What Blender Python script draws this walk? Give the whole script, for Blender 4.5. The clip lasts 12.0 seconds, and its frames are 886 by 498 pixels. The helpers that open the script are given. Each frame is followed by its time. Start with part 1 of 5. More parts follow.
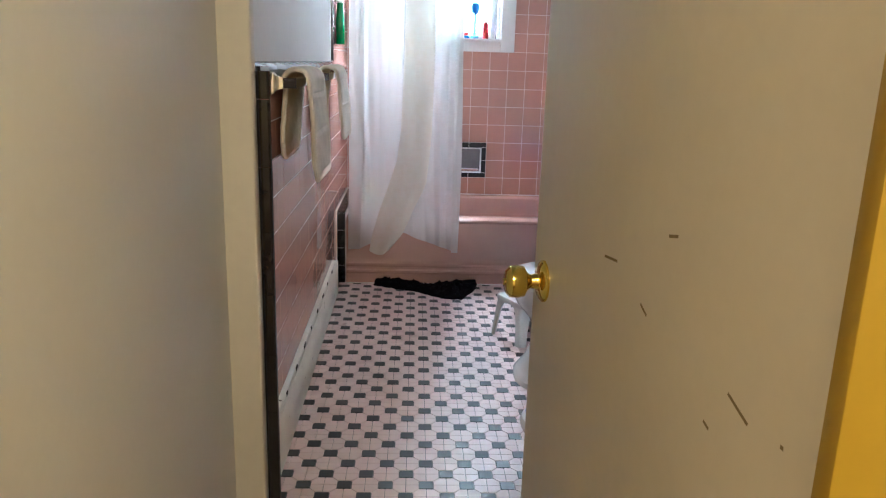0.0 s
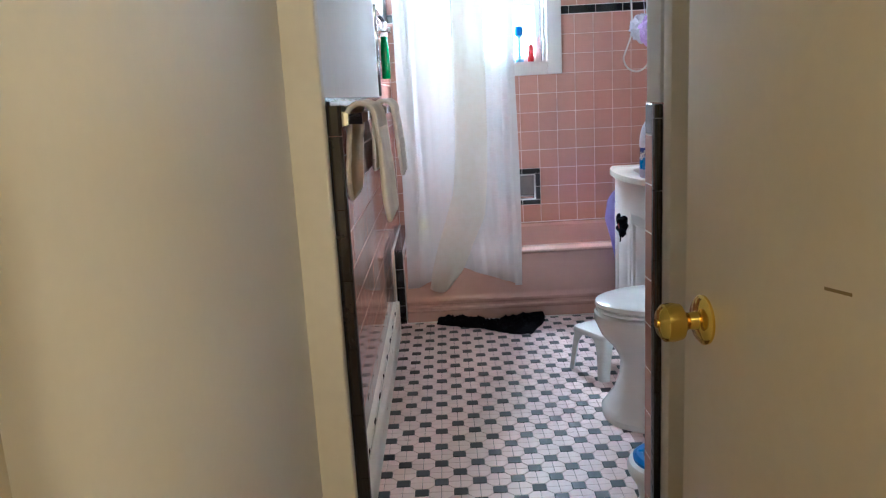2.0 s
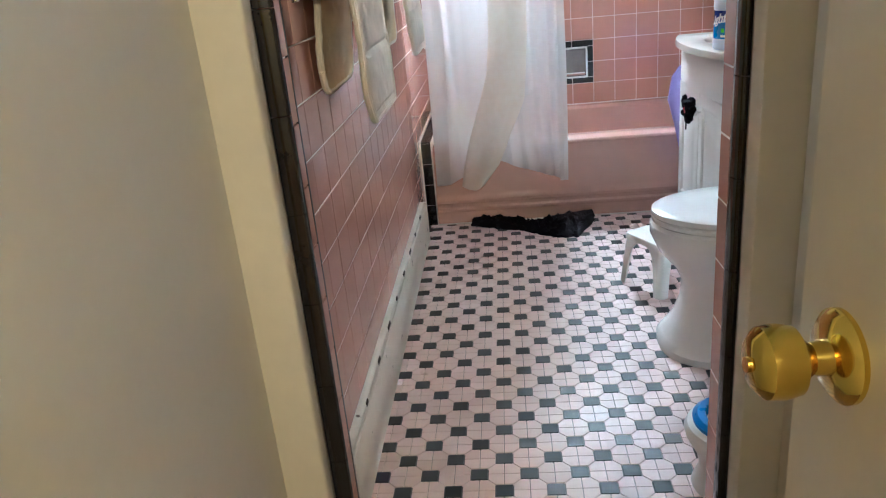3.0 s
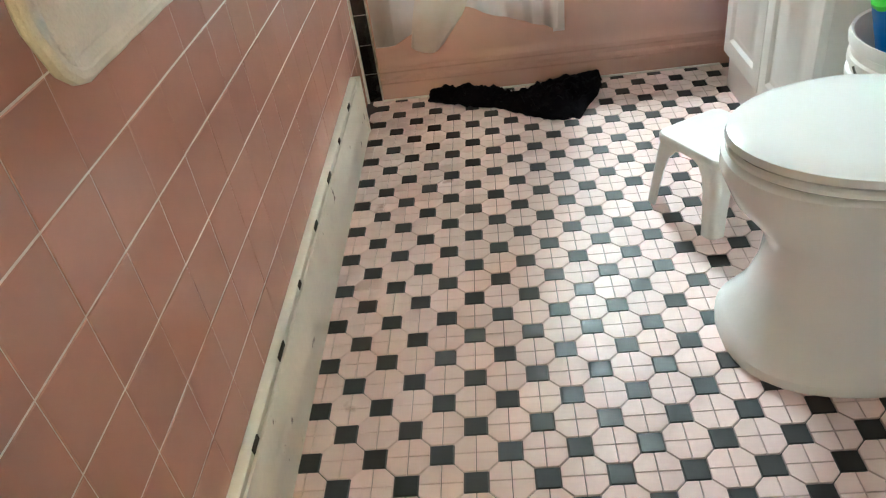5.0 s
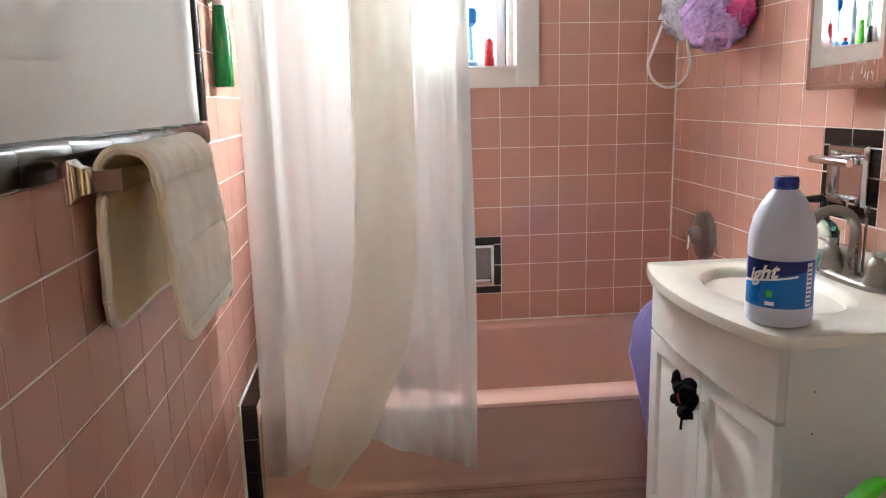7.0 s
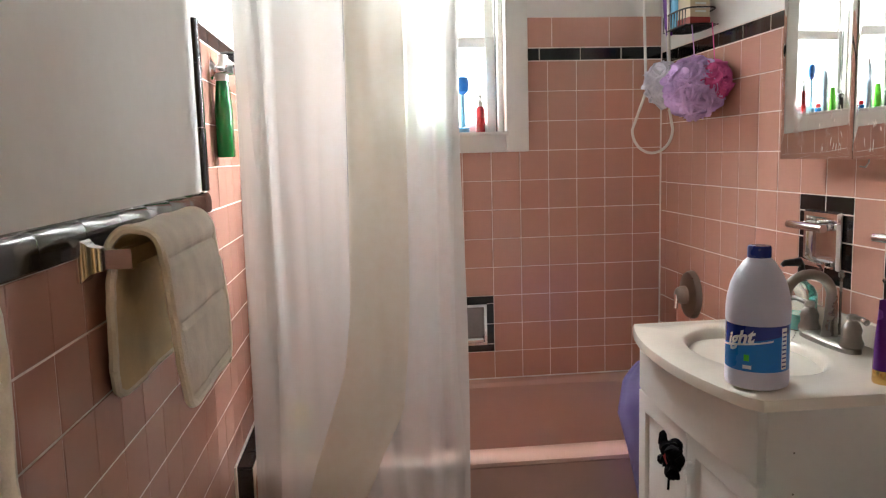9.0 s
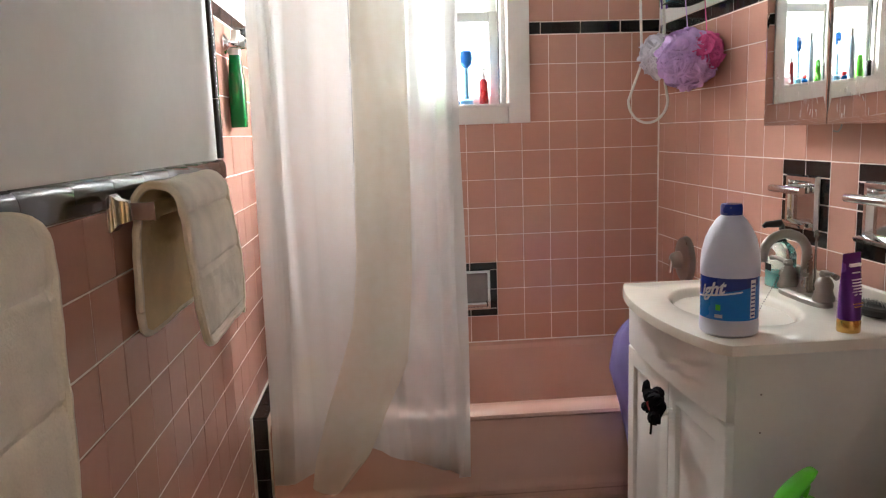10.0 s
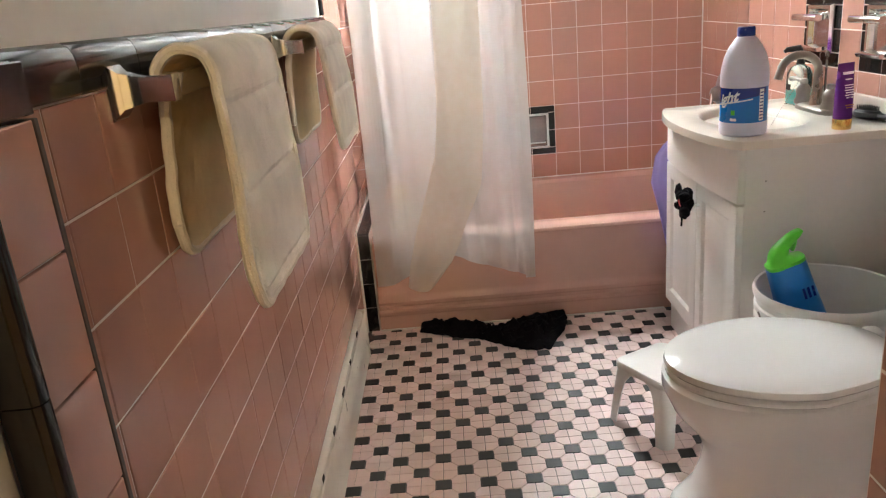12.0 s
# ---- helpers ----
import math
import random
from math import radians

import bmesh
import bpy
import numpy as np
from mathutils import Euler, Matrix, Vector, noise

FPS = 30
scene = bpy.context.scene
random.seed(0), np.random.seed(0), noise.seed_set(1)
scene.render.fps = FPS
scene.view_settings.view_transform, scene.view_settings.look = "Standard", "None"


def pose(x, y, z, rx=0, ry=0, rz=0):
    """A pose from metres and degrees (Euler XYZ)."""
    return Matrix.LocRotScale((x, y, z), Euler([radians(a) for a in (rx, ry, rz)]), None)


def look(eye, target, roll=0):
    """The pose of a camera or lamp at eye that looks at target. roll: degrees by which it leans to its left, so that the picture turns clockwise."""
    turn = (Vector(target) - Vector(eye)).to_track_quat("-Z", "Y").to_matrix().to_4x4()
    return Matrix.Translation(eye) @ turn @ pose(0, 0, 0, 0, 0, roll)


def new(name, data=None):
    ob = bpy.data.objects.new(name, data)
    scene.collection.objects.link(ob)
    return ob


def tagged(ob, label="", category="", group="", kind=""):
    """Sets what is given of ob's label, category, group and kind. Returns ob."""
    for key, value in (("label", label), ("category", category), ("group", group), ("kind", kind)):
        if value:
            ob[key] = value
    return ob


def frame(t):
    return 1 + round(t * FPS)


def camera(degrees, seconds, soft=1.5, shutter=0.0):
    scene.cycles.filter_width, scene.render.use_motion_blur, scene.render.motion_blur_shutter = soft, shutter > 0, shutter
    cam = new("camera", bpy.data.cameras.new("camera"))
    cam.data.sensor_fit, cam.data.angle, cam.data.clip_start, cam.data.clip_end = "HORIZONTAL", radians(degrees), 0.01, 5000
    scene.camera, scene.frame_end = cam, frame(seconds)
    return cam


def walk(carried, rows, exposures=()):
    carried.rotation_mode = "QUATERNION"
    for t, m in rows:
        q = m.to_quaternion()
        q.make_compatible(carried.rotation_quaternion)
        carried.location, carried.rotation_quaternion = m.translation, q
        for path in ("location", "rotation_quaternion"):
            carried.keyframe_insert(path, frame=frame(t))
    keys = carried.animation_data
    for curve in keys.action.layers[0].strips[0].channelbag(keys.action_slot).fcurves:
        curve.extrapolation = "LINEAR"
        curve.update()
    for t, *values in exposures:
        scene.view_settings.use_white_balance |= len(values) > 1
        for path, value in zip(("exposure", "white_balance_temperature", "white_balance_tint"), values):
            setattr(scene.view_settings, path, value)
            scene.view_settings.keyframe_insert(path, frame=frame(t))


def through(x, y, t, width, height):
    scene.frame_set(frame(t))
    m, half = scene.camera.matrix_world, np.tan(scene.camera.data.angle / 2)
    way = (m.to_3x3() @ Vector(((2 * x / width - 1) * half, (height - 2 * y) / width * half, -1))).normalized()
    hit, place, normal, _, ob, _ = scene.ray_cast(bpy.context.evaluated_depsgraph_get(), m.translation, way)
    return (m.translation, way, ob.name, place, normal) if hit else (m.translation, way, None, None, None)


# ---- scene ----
cam = camera(61.6, 12.0, soft=1.2)
PATH = [
    (0, (0.022, 0.21, 1.16), (0.119, 2.147, 0.672), 1.7),
    (0.5, (-0.042, 0.2, 1.166), (-0.028, 2.149, 0.718), -1.5),
    (1, (-0.144, 0.261, 1.132), (-0.194, 2.215, 0.708), -1.9),
    (1.5, (-0.167, 0.29, 1.137), (-0.224, 2.244, 0.718), -2.6),
    (2, (-0.094, 0.379, 1.139), (-0.097, 2.337, 0.734), -3.1),
    (2.5, (-0.002, 0.586, 1.138), (-0.061, 2.532, 0.681), -2.2),
    (3, (0.021, 0.84, 1.101), (-0.161, 2.701, 0.392), -5.5),
    (3.2, (0.016, 0.927, 1.079), (-0.169, 2.719, 0.212), -6.5),
    (5, (0.065, 1.796, 1.007), (-0.114, 3.41, -0.161), -9.0),
    (5.5, (0.07, 1.971, 1.025), (0.028, 3.674, -0.022), -7.6),
    (6, (0.073, 2.063, 1.009), (0.185, 3.796, 0.017), -5.1),
    (6.5, (0.059, 2.133, 1.116), (0.234, 4.006, 0.437), -1.8),
    (7, (0.034, 2.109, 1.181), (0.215, 4.062, 0.792), -1.4),
    (7.5, (0.031, 2.091, 1.209), (0.22, 4.066, 0.955), -1.6),
    (9.5, (0.051, 1.998, 1.221), (0.246, 3.972, 0.97), -1.6),
    (10, (0.07, 1.92, 1.196), (0.22, 3.89, 0.888), -1.9),
    (10.5, (0.094, 1.844, 1.182), (0.154, 3.786, 0.71), -1.6),
    (11, (0.082, 1.758, 1.187), (0.141, 3.687, 0.661), -2.7),
    (11.5, (0.027, 1.617, 1.154), (0.099, 3.535, 0.592), -5.4),
    (12, (-0.001, 1.458, 1.152), (-0.029, 3.359, 0.528), -5.1),
]
EXPOSURES = [(0, 0.94, 5150, 2), (1.0, 0.90, 4950, 2), (2.0, 0.96, 5000, 1), (2.5, 1.06, 5050, 0), (3.2, 1.40, 5100, -4), (4.8, 1.64, 5650, -12), (5.5, 1.34, 6250, 0), (6.0, 1.28, 6500, 4), (6.5, 1.04, 6550, 6), (7.0, 0.74, 6350, 7), (7.5, 0.30, 6450, 8), (9.5, 0.28, 6750, 8), (10.0, 0.38, 6650, 8), (10.5, 0.68, 6500, 6), (11.0, 0.78, 6450, 7), (11.5, 0.86, 6500, 6), (12.0, 1.12, 6500, 5)]
walk(cam, [(t, look(eye, target, roll)) for t, eye, target, roll in PATH], EXPOSURES)

# ---- world and lights ----
world = bpy.data.worlds.new("sky")
world.use_nodes = True
scene.world = world
_sky = world.node_tree.nodes.new("ShaderNodeTexSky")
_sky.sky_type, _sky.sun_disc = "NISHITA", False
_sky.sun_elevation, _sky.sun_rotation = radians(50), radians(150)
world.node_tree.links.new(_sky.outputs[0], world.node_tree.nodes["Background"].inputs[0])
world.node_tree.nodes["Background"].inputs[1].default_value = 0.1


def lamp(name, kind, place, target, power, colour, size=0.2, size_y=0.0):
    data = bpy.data.lights.new(name, kind)
    data.energy, data.color = power, colour
    if kind == "AREA":
        data.size = size
        if size_y:
            data.shape, data.size_y = "RECTANGLE", size_y
    elif kind == "POINT":
        data.shadow_soft_size = size
    ob = new(name, data)
    ob.matrix_world = look(place, target)
    return ob


lamp("window_daylight", "AREA", (0.34, 5.28, 2.25), (0.05, 3.6, 0.90), 165.0, (0.92, 0.96, 1.0), 1.15, 0.66)
lamp("window_daylight_side", "AREA", (0.90, 5.28, 1.78), (-0.34, 3.1, 1.08), 350.0, (0.92, 0.96, 1.0), 0.60, 0.90)
lamp("hall_lamp_light", "POINT", (0.33, -0.60, 2.10), (0, 0, 0), 32.0, (1.0, 0.73, 0.43), 0.09)

# ---- materials ----


def material(name, colour, rough=0.5, metal=0.0, vary=0.12, scale=9.0, fine=90.0, bump=0.05, coat=0.0, piece=0.0, spots=None, spot_scale=6.0, spot_edge=0.68, emit=0.0, **more):
    """A painted, glazed or plastic surface with two scales of variation and a fine relief."""
    m = bpy.data.materials.new(name)
    m.use_nodes = True
    nt = m.node_tree
    N, L = nt.nodes, nt.links
    p = N["Principled BSDF"]
    geo = N.new("ShaderNodeNewGeometry")
    big, small = N.new("ShaderNodeTexNoise"), N.new("ShaderNodeTexNoise")
    big.inputs["Scale"].default_value, small.inputs["Scale"].default_value = scale, fine
    big.inputs["Detail"].default_value, small.inputs["Detail"].default_value = 4.0, 3.0
    L.new(geo.outputs["Position"], big.inputs["Vector"])
    L.new(geo.outputs["Position"], small.inputs["Vector"])
    add = N.new("ShaderNodeMath")
    add.operation = "MULTIPLY_ADD"
    add.inputs[1].default_value = 0.35
    L.new(small.outputs[0], add.inputs[0])
    L.new(big.outputs[0], add.inputs[2])
    value = add.outputs[0]
    if piece:
        info = N.new("ShaderNodeObjectInfo")
        one = N.new("ShaderNodeMath")
        one.operation = "MULTIPLY_ADD"
        one.inputs[1].default_value = piece
        L.new(info.outputs["Random"], one.inputs[0])
        L.new(value, one.inputs[2])
        two = N.new("ShaderNodeMath")
        two.operation = "MULTIPLY_ADD"
        two.inputs[1].default_value = piece
        L.new(geo.outputs["Random Per Island"], two.inputs[0])
        L.new(one.outputs[0], two.inputs[2])
        value = two.outputs[0]
    ramp = N.new("ShaderNodeMapRange")
    ramp.inputs["From Min"].default_value, ramp.inputs["From Max"].default_value = 0.35, 1.0 + 1.5 * piece
    ramp.inputs["To Min"].default_value, ramp.inputs["To Max"].default_value = 1.0 - vary, 1.0 + vary
    L.new(value, ramp.inputs["Value"])
    tint = N.new("ShaderNodeMix")
    tint.data_type, tint.blend_type = "RGBA", "MULTIPLY"
    tint.inputs["Factor"].default_value = 1.0
    tint.inputs["A"].default_value = (*colour, 1)
    L.new(ramp.outputs[0], tint.inputs["B"])
    out = tint.outputs["Result"]
    if spots:
        worn = N.new("ShaderNodeTexNoise")
        worn.inputs["Scale"].default_value, worn.inputs["Detail"].default_value = spot_scale, 6.0
        L.new(geo.outputs["Position"], worn.inputs["Vector"])
        edge = N.new("ShaderNodeMapRange")
        edge.inputs["From Min"].default_value, edge.inputs["From Max"].default_value = spot_edge, spot_edge + 0.05
        L.new(worn.outputs[0], edge.inputs["Value"])
        mix = N.new("ShaderNodeMix")
        mix.data_type = "RGBA"
        L.new(edge.outputs[0], mix.inputs["Factor"])
        L.new(out, mix.inputs["A"])
        mix.inputs["B"].default_value = (*spots, 1)
        out = mix.outputs["Result"]
    L.new(out, p.inputs["Base Color"])
    rr = N.new("ShaderNodeMapRange")
    rr.inputs["From Min"].default_value, rr.inputs["From Max"].default_value = 0.1, 0.95
    rr.inputs["To Min"].default_value, rr.inputs["To Max"].default_value = max(0.02, rough * 0.75), min(1.0, rough * 1.3)
    L.new(big.outputs[0], rr.inputs["Value"])
    L.new(rr.outputs[0], p.inputs["Roughness"])
    p.inputs["Metallic"].default_value = metal
    p.inputs["Coat Weight"].default_value = coat
    if bump:
        b = N.new("ShaderNodeBump")
        b.inputs["Strength"].default_value, b.inputs["Distance"].default_value = bump, 0.004
        L.new(value if not piece else add.outputs[0], b.inputs["Height"])
        L.new(b.outputs[0], p.inputs["Normal"])
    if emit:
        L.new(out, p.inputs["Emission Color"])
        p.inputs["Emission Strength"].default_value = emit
    for key, v in more.items():
        p.inputs[key.replace("_", " ")].default_value = v
    return m


PINK = material("pink_glazed_tile", (0.53, 0.285, 0.222), 0.075, vary=0.07, piece=0.10, bump=0.02, scale=4.0, fine=40)
BLACK = material("black_glazed_tile", (0.012, 0.011, 0.012), 0.10, vary=0.3, piece=0.2, bump=0.04, scale=5.0)
GROUT = material("wall_grout", (0.82, 0.71, 0.65), 0.85, vary=0.18, bump=0.2)
FLOOR_PINK = material("pink_floor_tile", (0.75, 0.585, 0.555), 0.37, vary=0.10, piece=0.25, bump=0.05, scale=5.0, spots=(0.50, 0.33, 0.29), spot_scale=9.0, spot_edge=0.70)
FLOOR_BLACK = material("black_floor_tile", (0.014, 0.013, 0.0135), 0.40, vary=0.3, piece=0.6, bump=0.06)
FLOOR_GROUT = material("floor_grout", (0.085, 0.065, 0.062), 0.9, vary=0.4, bump=0.2, scale=5.0)
PLASTER = material("white_plaster_paint", (0.82, 0.815, 0.79), 0.55, vary=0.06, bump=0.12, scale=2.5, fine=30)
CREAM = material("cream_hall_paint", (0.80, 0.76, 0.67), 0.42, vary=0.07, bump=0.10, scale=3.0, fine=40, spots=(0.30, 0.22, 0.12), spot_scale=22.0, spot_edge=0.80)
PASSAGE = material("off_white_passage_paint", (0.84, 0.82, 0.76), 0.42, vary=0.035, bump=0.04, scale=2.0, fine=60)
# hall paint colour also carries the yellow of the warm lamplight
HALL = material("yellow_lamplit_hall_paint", (0.48, 0.315, 0.016), 0.42, vary=0.08, bump=0.10, scale=3.0, fine=40, spots=(0.20, 0.12, 0.04), spot_scale=22.0, spot_edge=0.79)
DOOR_PAINT = material("cream_door_paint", (0.72, 0.67, 0.56), 0.40, vary=0.06, bump=0.10, scale=2.0, fine=55)
WHITE_WOOD = material("white_painted_wood", (0.80, 0.79, 0.75), 0.34, vary=0.05, bump=0.06, scale=4.0, fine=60)
CHIPPED = material("chipped_white_paint", (0.84, 0.81, 0.72), 0.36, vary=0.10, bump=0.15, scale=8.0, spots=(0.10, 0.07, 0.05), spot_scale=26.0, spot_edge=0.69)
CAULK = material("white_caulk", (0.80, 0.74, 0.69), 0.6, vary=0.12, bump=0.1, scale=20.0)
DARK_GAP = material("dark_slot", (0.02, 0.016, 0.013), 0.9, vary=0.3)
TUB = material("pink_tub_enamel", (0.58, 0.36, 0.295), 0.13, vary=0.05, bump=0.02, scale=3.0, fine=20)
PORCELAIN = material("white_porcelain", (0.82, 0.815, 0.79), 0.10, vary=0.03, bump=0.01, scale=3.0, fine=15)
PLASTIC = material("white_plastic", (0.80, 0.79, 0.76), 0.36, vary=0.06, bump=0.05, scale=8.0, fine=120)
MARBLE = material("cream_cultured_marble", (0.80, 0.75, 0.66), 0.14, vary=0.05, bump=0.02, scale=6.0, fine=30)
CHROME = material("chrome", (0.78, 0.78, 0.78), 0.10, 1.0, vary=0.10, bump=0.02, scale=12.0)
NICKEL = material("brushed_nickel", (0.285, 0.267, 0.242), 0.30, 1.0, vary=0.12, bump=0.03, scale=14.0, fine=200)
BRASS = material("polished_brass", (0.74, 0.56, 0.11), 0.11, 1.0, vary=0.12, bump=0.02, scale=16.0)
TERRY = material("cream_terry_cloth", (0.83, 0.77, 0.68), 0.95, vary=0.14, bump=0.9, scale=16.0, fine=330)
TERRY_BACK = material("tan_mat_backing", (0.72, 0.58, 0.36), 0.8, vary=0.10, bump=0.3, scale=14.0, fine=200)
BLACK_CLOTH = material("black_cloth", (0.006, 0.005, 0.007), 0.97, vary=0.5, bump=0.9, scale=18.0, fine=260, Specular_IOR_Level=0.08)
LAVENDER = material("lavender_plastic", (0.42, 0.36, 0.78), 0.35, vary=0.06, bump=0.04)
BLUE = material("blue_label", (0.005, 0.18, 0.55), 0.28, vary=0.10, bump=0.02)
NAVY = material("navy_label", (0.012, 0.03, 0.22), 0.28, vary=0.10, bump=0.02)
WHITE_INK = material("white_print", (0.85, 0.85, 0.85), 0.4, vary=0.04, bump=0.0)
GREEN = material("bright_green_plastic", (0.10, 0.60, 0.03), 0.32, vary=0.08, bump=0.03)
DARK_GREEN = material("green_liquid_bottle", (0.004, 0.16, 0.035), 0.16, vary=0.12, bump=0.02)
SPRAY_BLUE = material("blue_bottle_plastic", (0.006, 0.16, 0.50), 0.30, vary=0.12, bump=0.03)
TEAL = material("teal_soap", (0.22, 0.68, 0.62), 0.12, vary=0.05, bump=0.0)
PURPLE = material("metallic_purple_tube", (0.13, 0.02, 0.24), 0.26, 0.45, vary=0.12, bump=0.03)
GOLD = material("gold_plastic_cap", (0.72, 0.44, 0.13), 0.24, 0.8, vary=0.10, bump=0.02)
RED = material("red_plastic", (0.52, 0.02, 0.025), 0.28, vary=0.10, bump=0.02)
YELLOW = material("yellow_rubber", (0.90, 0.66, 0.03), 0.40, vary=0.06, bump=0.03)
LILAC_NET = material("lilac_net", (0.70, 0.48, 0.85), 0.7, vary=0.15, bump=0.3, Transmission_Weight=0.0)
MAGENTA_NET = material("magenta_net", (0.85, 0.14, 0.42), 0.7, vary=0.15, bump=0.3)
CLEAR_FILM = material("white_net", (0.74, 0.72, 0.80), 0.5, vary=0.1, bump=0.2)
WIRE = material("black_wire", (0.015, 0.014, 0.014), 0.4, vary=0.2)
CARTON = material("cream_carton", (0.70, 0.58, 0.42), 0.5, vary=0.08)
# emission stands in for daylight on the siding beyond the window
SIDING = material("white_siding_glow", (0.90, 0.92, 0.95), 0.8, vary=0.10, bump=0.0, scale=1.2, fine=8.0, emit=2.1)
HALL_FLOOR = material("brown_hall_floor", (0.20, 0.12, 0.06), 0.4, vary=0.25, bump=0.1, scale=3.0)
BLACK_PLASTIC = material("black_plastic", (0.012, 0.012, 0.013), 0.35, vary=0.2)
LAMP_GLASS = material("lamp_glass", (1.0, 0.72, 0.30), 0.4, vary=0.02, bump=0.0, emit=3.0)


def glass_material(name, colour, rough=0.0):
    m = bpy.data.materials.new(name)
    m.use_nodes = True
    p = m.node_tree.nodes["Principled BSDF"]
    p.inputs["Base Color"].default_value = (*colour, 1)
    p.inputs["Roughness"].default_value = rough
    p.inputs["Transmission Weight"].default_value = 1.0
    p.inputs["IOR"].default_value = 1.45
    return m


GLASS = glass_material("window_glass", (0.97, 0.99, 0.98), 0.02)
CLEAR = glass_material("clear_plastic", (0.90, 0.96, 0.95), 0.06)
MIRROR = bpy.data.materials.new("mirror_glass")
MIRROR.use_nodes = True
_n, _l = MIRROR.node_tree.nodes, MIRROR.node_tree.links
_p = _n["Principled BSDF"]
_p.inputs["Base Color"].default_value, _p.inputs["Metallic"].default_value = (0.84, 0.85, 0.84, 1), 1.0
_s = _n.new("ShaderNodeTexNoise")
_s.inputs["Scale"].default_value, _s.inputs["Detail"].default_value = 16.0, 8.0
_r = _n.new("ShaderNodeMapRange")
_r.inputs["From Min"].default_value, _r.inputs["From Max"].default_value = 0.56, 0.70
_r.inputs["To Min"].default_value, _r.inputs["To Max"].default_value = 0.012, 0.16
_g = _n.new("ShaderNodeNewGeometry")
_l.new(_g.outputs["Position"], _s.inputs["Vector"])
_l.new(_s.outputs[0], _r.inputs["Value"])
_l.new(_r.outputs[0], _p.inputs["Roughness"])



def vinyl(name, front, through, see, clear):
    """Thin frosted film: scattered light from both sides, a blurred view through it and a soft sheen."""
    m = bpy.data.materials.new(name)
    m.use_nodes = True
    N, L = m.node_tree.nodes, m.node_tree.links
    N.remove(N["Principled BSDF"])
    geo, big, fine = N.new("ShaderNodeNewGeometry"), N.new("ShaderNodeTexNoise"), N.new("ShaderNodeTexNoise")
    big.inputs["Scale"].default_value, fine.inputs["Scale"].default_value = 5.0, 38.0
    L.new(geo.outputs["Position"], big.inputs["Vector"])
    L.new(geo.outputs["Position"], fine.inputs["Vector"])
    relief = N.new("ShaderNodeBump")
    relief.inputs["Strength"].default_value, relief.inputs["Distance"].default_value = 0.22, 0.03
    L.new(big.outputs[0], relief.inputs["Height"])
    diff, trans, clear_, gloss, blur = (N.new("ShaderNodeBsdf" + k) for k in ("Diffuse", "Translucent", "Transparent", "Glossy", "Refraction"))
    for node, colour in ((diff, front), (trans, through)):
        tint = N.new("ShaderNodeMix")
        tint.data_type = "RGBA"
        tint.inputs["A"].default_value = (*colour, 1)
        tint.inputs["B"].default_value = (colour[0] * 0.93, colour[1] * 0.87, colour[2] * 0.78, 1)
        L.new(fine.outputs[0], tint.inputs["Factor"])
        L.new(tint.outputs["Result"], node.inputs[0])
    clear_.inputs[0].default_value = (0.96, 0.95, 0.93, 1)
    gloss.inputs[0].default_value, gloss.inputs["Roughness"].default_value = (0.9, 0.9, 0.9, 1), 0.25
    blur.inputs["Color"].default_value, blur.inputs["Roughness"].default_value, blur.inputs["IOR"].default_value = (0.96, 0.945, 0.925, 1), 0.56, 1.17
    for node in (diff, gloss):
        L.new(relief.outputs[0], node.inputs["Normal"])
    last = diff
    for other, share in ((trans, 0.60), (blur, see), (clear_, clear), (gloss, 0.06)):
        mix = N.new("ShaderNodeMixShader")
        mix.inputs[0].default_value = share
        L.new(last.outputs[0], mix.inputs[1])
        L.new(other.outputs[0], mix.inputs[2])
        last = mix
    L.new(last.outputs[0], N["Material Output"].inputs[0])
    return m


VINYL = vinyl("frosted_vinyl", (0.80, 0.79, 0.78), (0.47, 0.47, 0.48), 0.42, 0.02)
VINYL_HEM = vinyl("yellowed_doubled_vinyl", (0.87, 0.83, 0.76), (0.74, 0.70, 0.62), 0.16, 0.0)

# ---- mesh helpers ----


def box(x0, x1, y0, y1, z0, z1, bevel=0.0, seg=2, bm=None):
    bm = bm or bmesh.new()
    vs = [bm.verts.new((x, y, z)) for z in (z0, z1) for y in (y0, y1) for x in (x0, x1)]
    fs = [bm.faces.new([vs[i] for i in f]) for f in ((0, 2, 3, 1), (4, 5, 7, 6), (0, 1, 5, 4), (2, 6, 7, 3), (0, 4, 6, 2), (1, 3, 7, 5))]
    if bevel:
        es = list({e for f in fs for e in f.edges})
        bmesh.ops.bevel(bm, geom=es, offset=bevel, segments=seg, profile=0.5, affect="EDGES")
    return bm


def lathe(profile, seg=28, bm=None, m=None, sx=1.0, sy=1.0):
    """A turned body from (radius, height) pairs round the local z axis."""
    bm = bm or bmesh.new()
    rings = []
    for r, z in profile:
        if r < 1e-5:
            rings.append([bm.verts.new((0, 0, z))])
        else:
            rings.append([bm.verts.new((sx * r * math.cos(2 * math.pi * i / seg), sy * r * math.sin(2 * math.pi * i / seg), z)) for i in range(seg)])
    made = [v for ring in rings for v in ring]
    for a, b in zip(rings, rings[1:]):
        for i in range(seg):
            j = (i + 1) % seg
            if len(a) == 1 and len(b) == 1:
                continue
            if len(a) == 1:
                bm.faces.new((a[0], b[j], b[i]))
            elif len(b) == 1:
                bm.faces.new((a[i], a[j], b[0]))
            else:
                bm.faces.new((a[i], a[j], b[j], b[i]))
    if m:
        bmesh.ops.transform(bm, matrix=m, verts=made)
    return bm


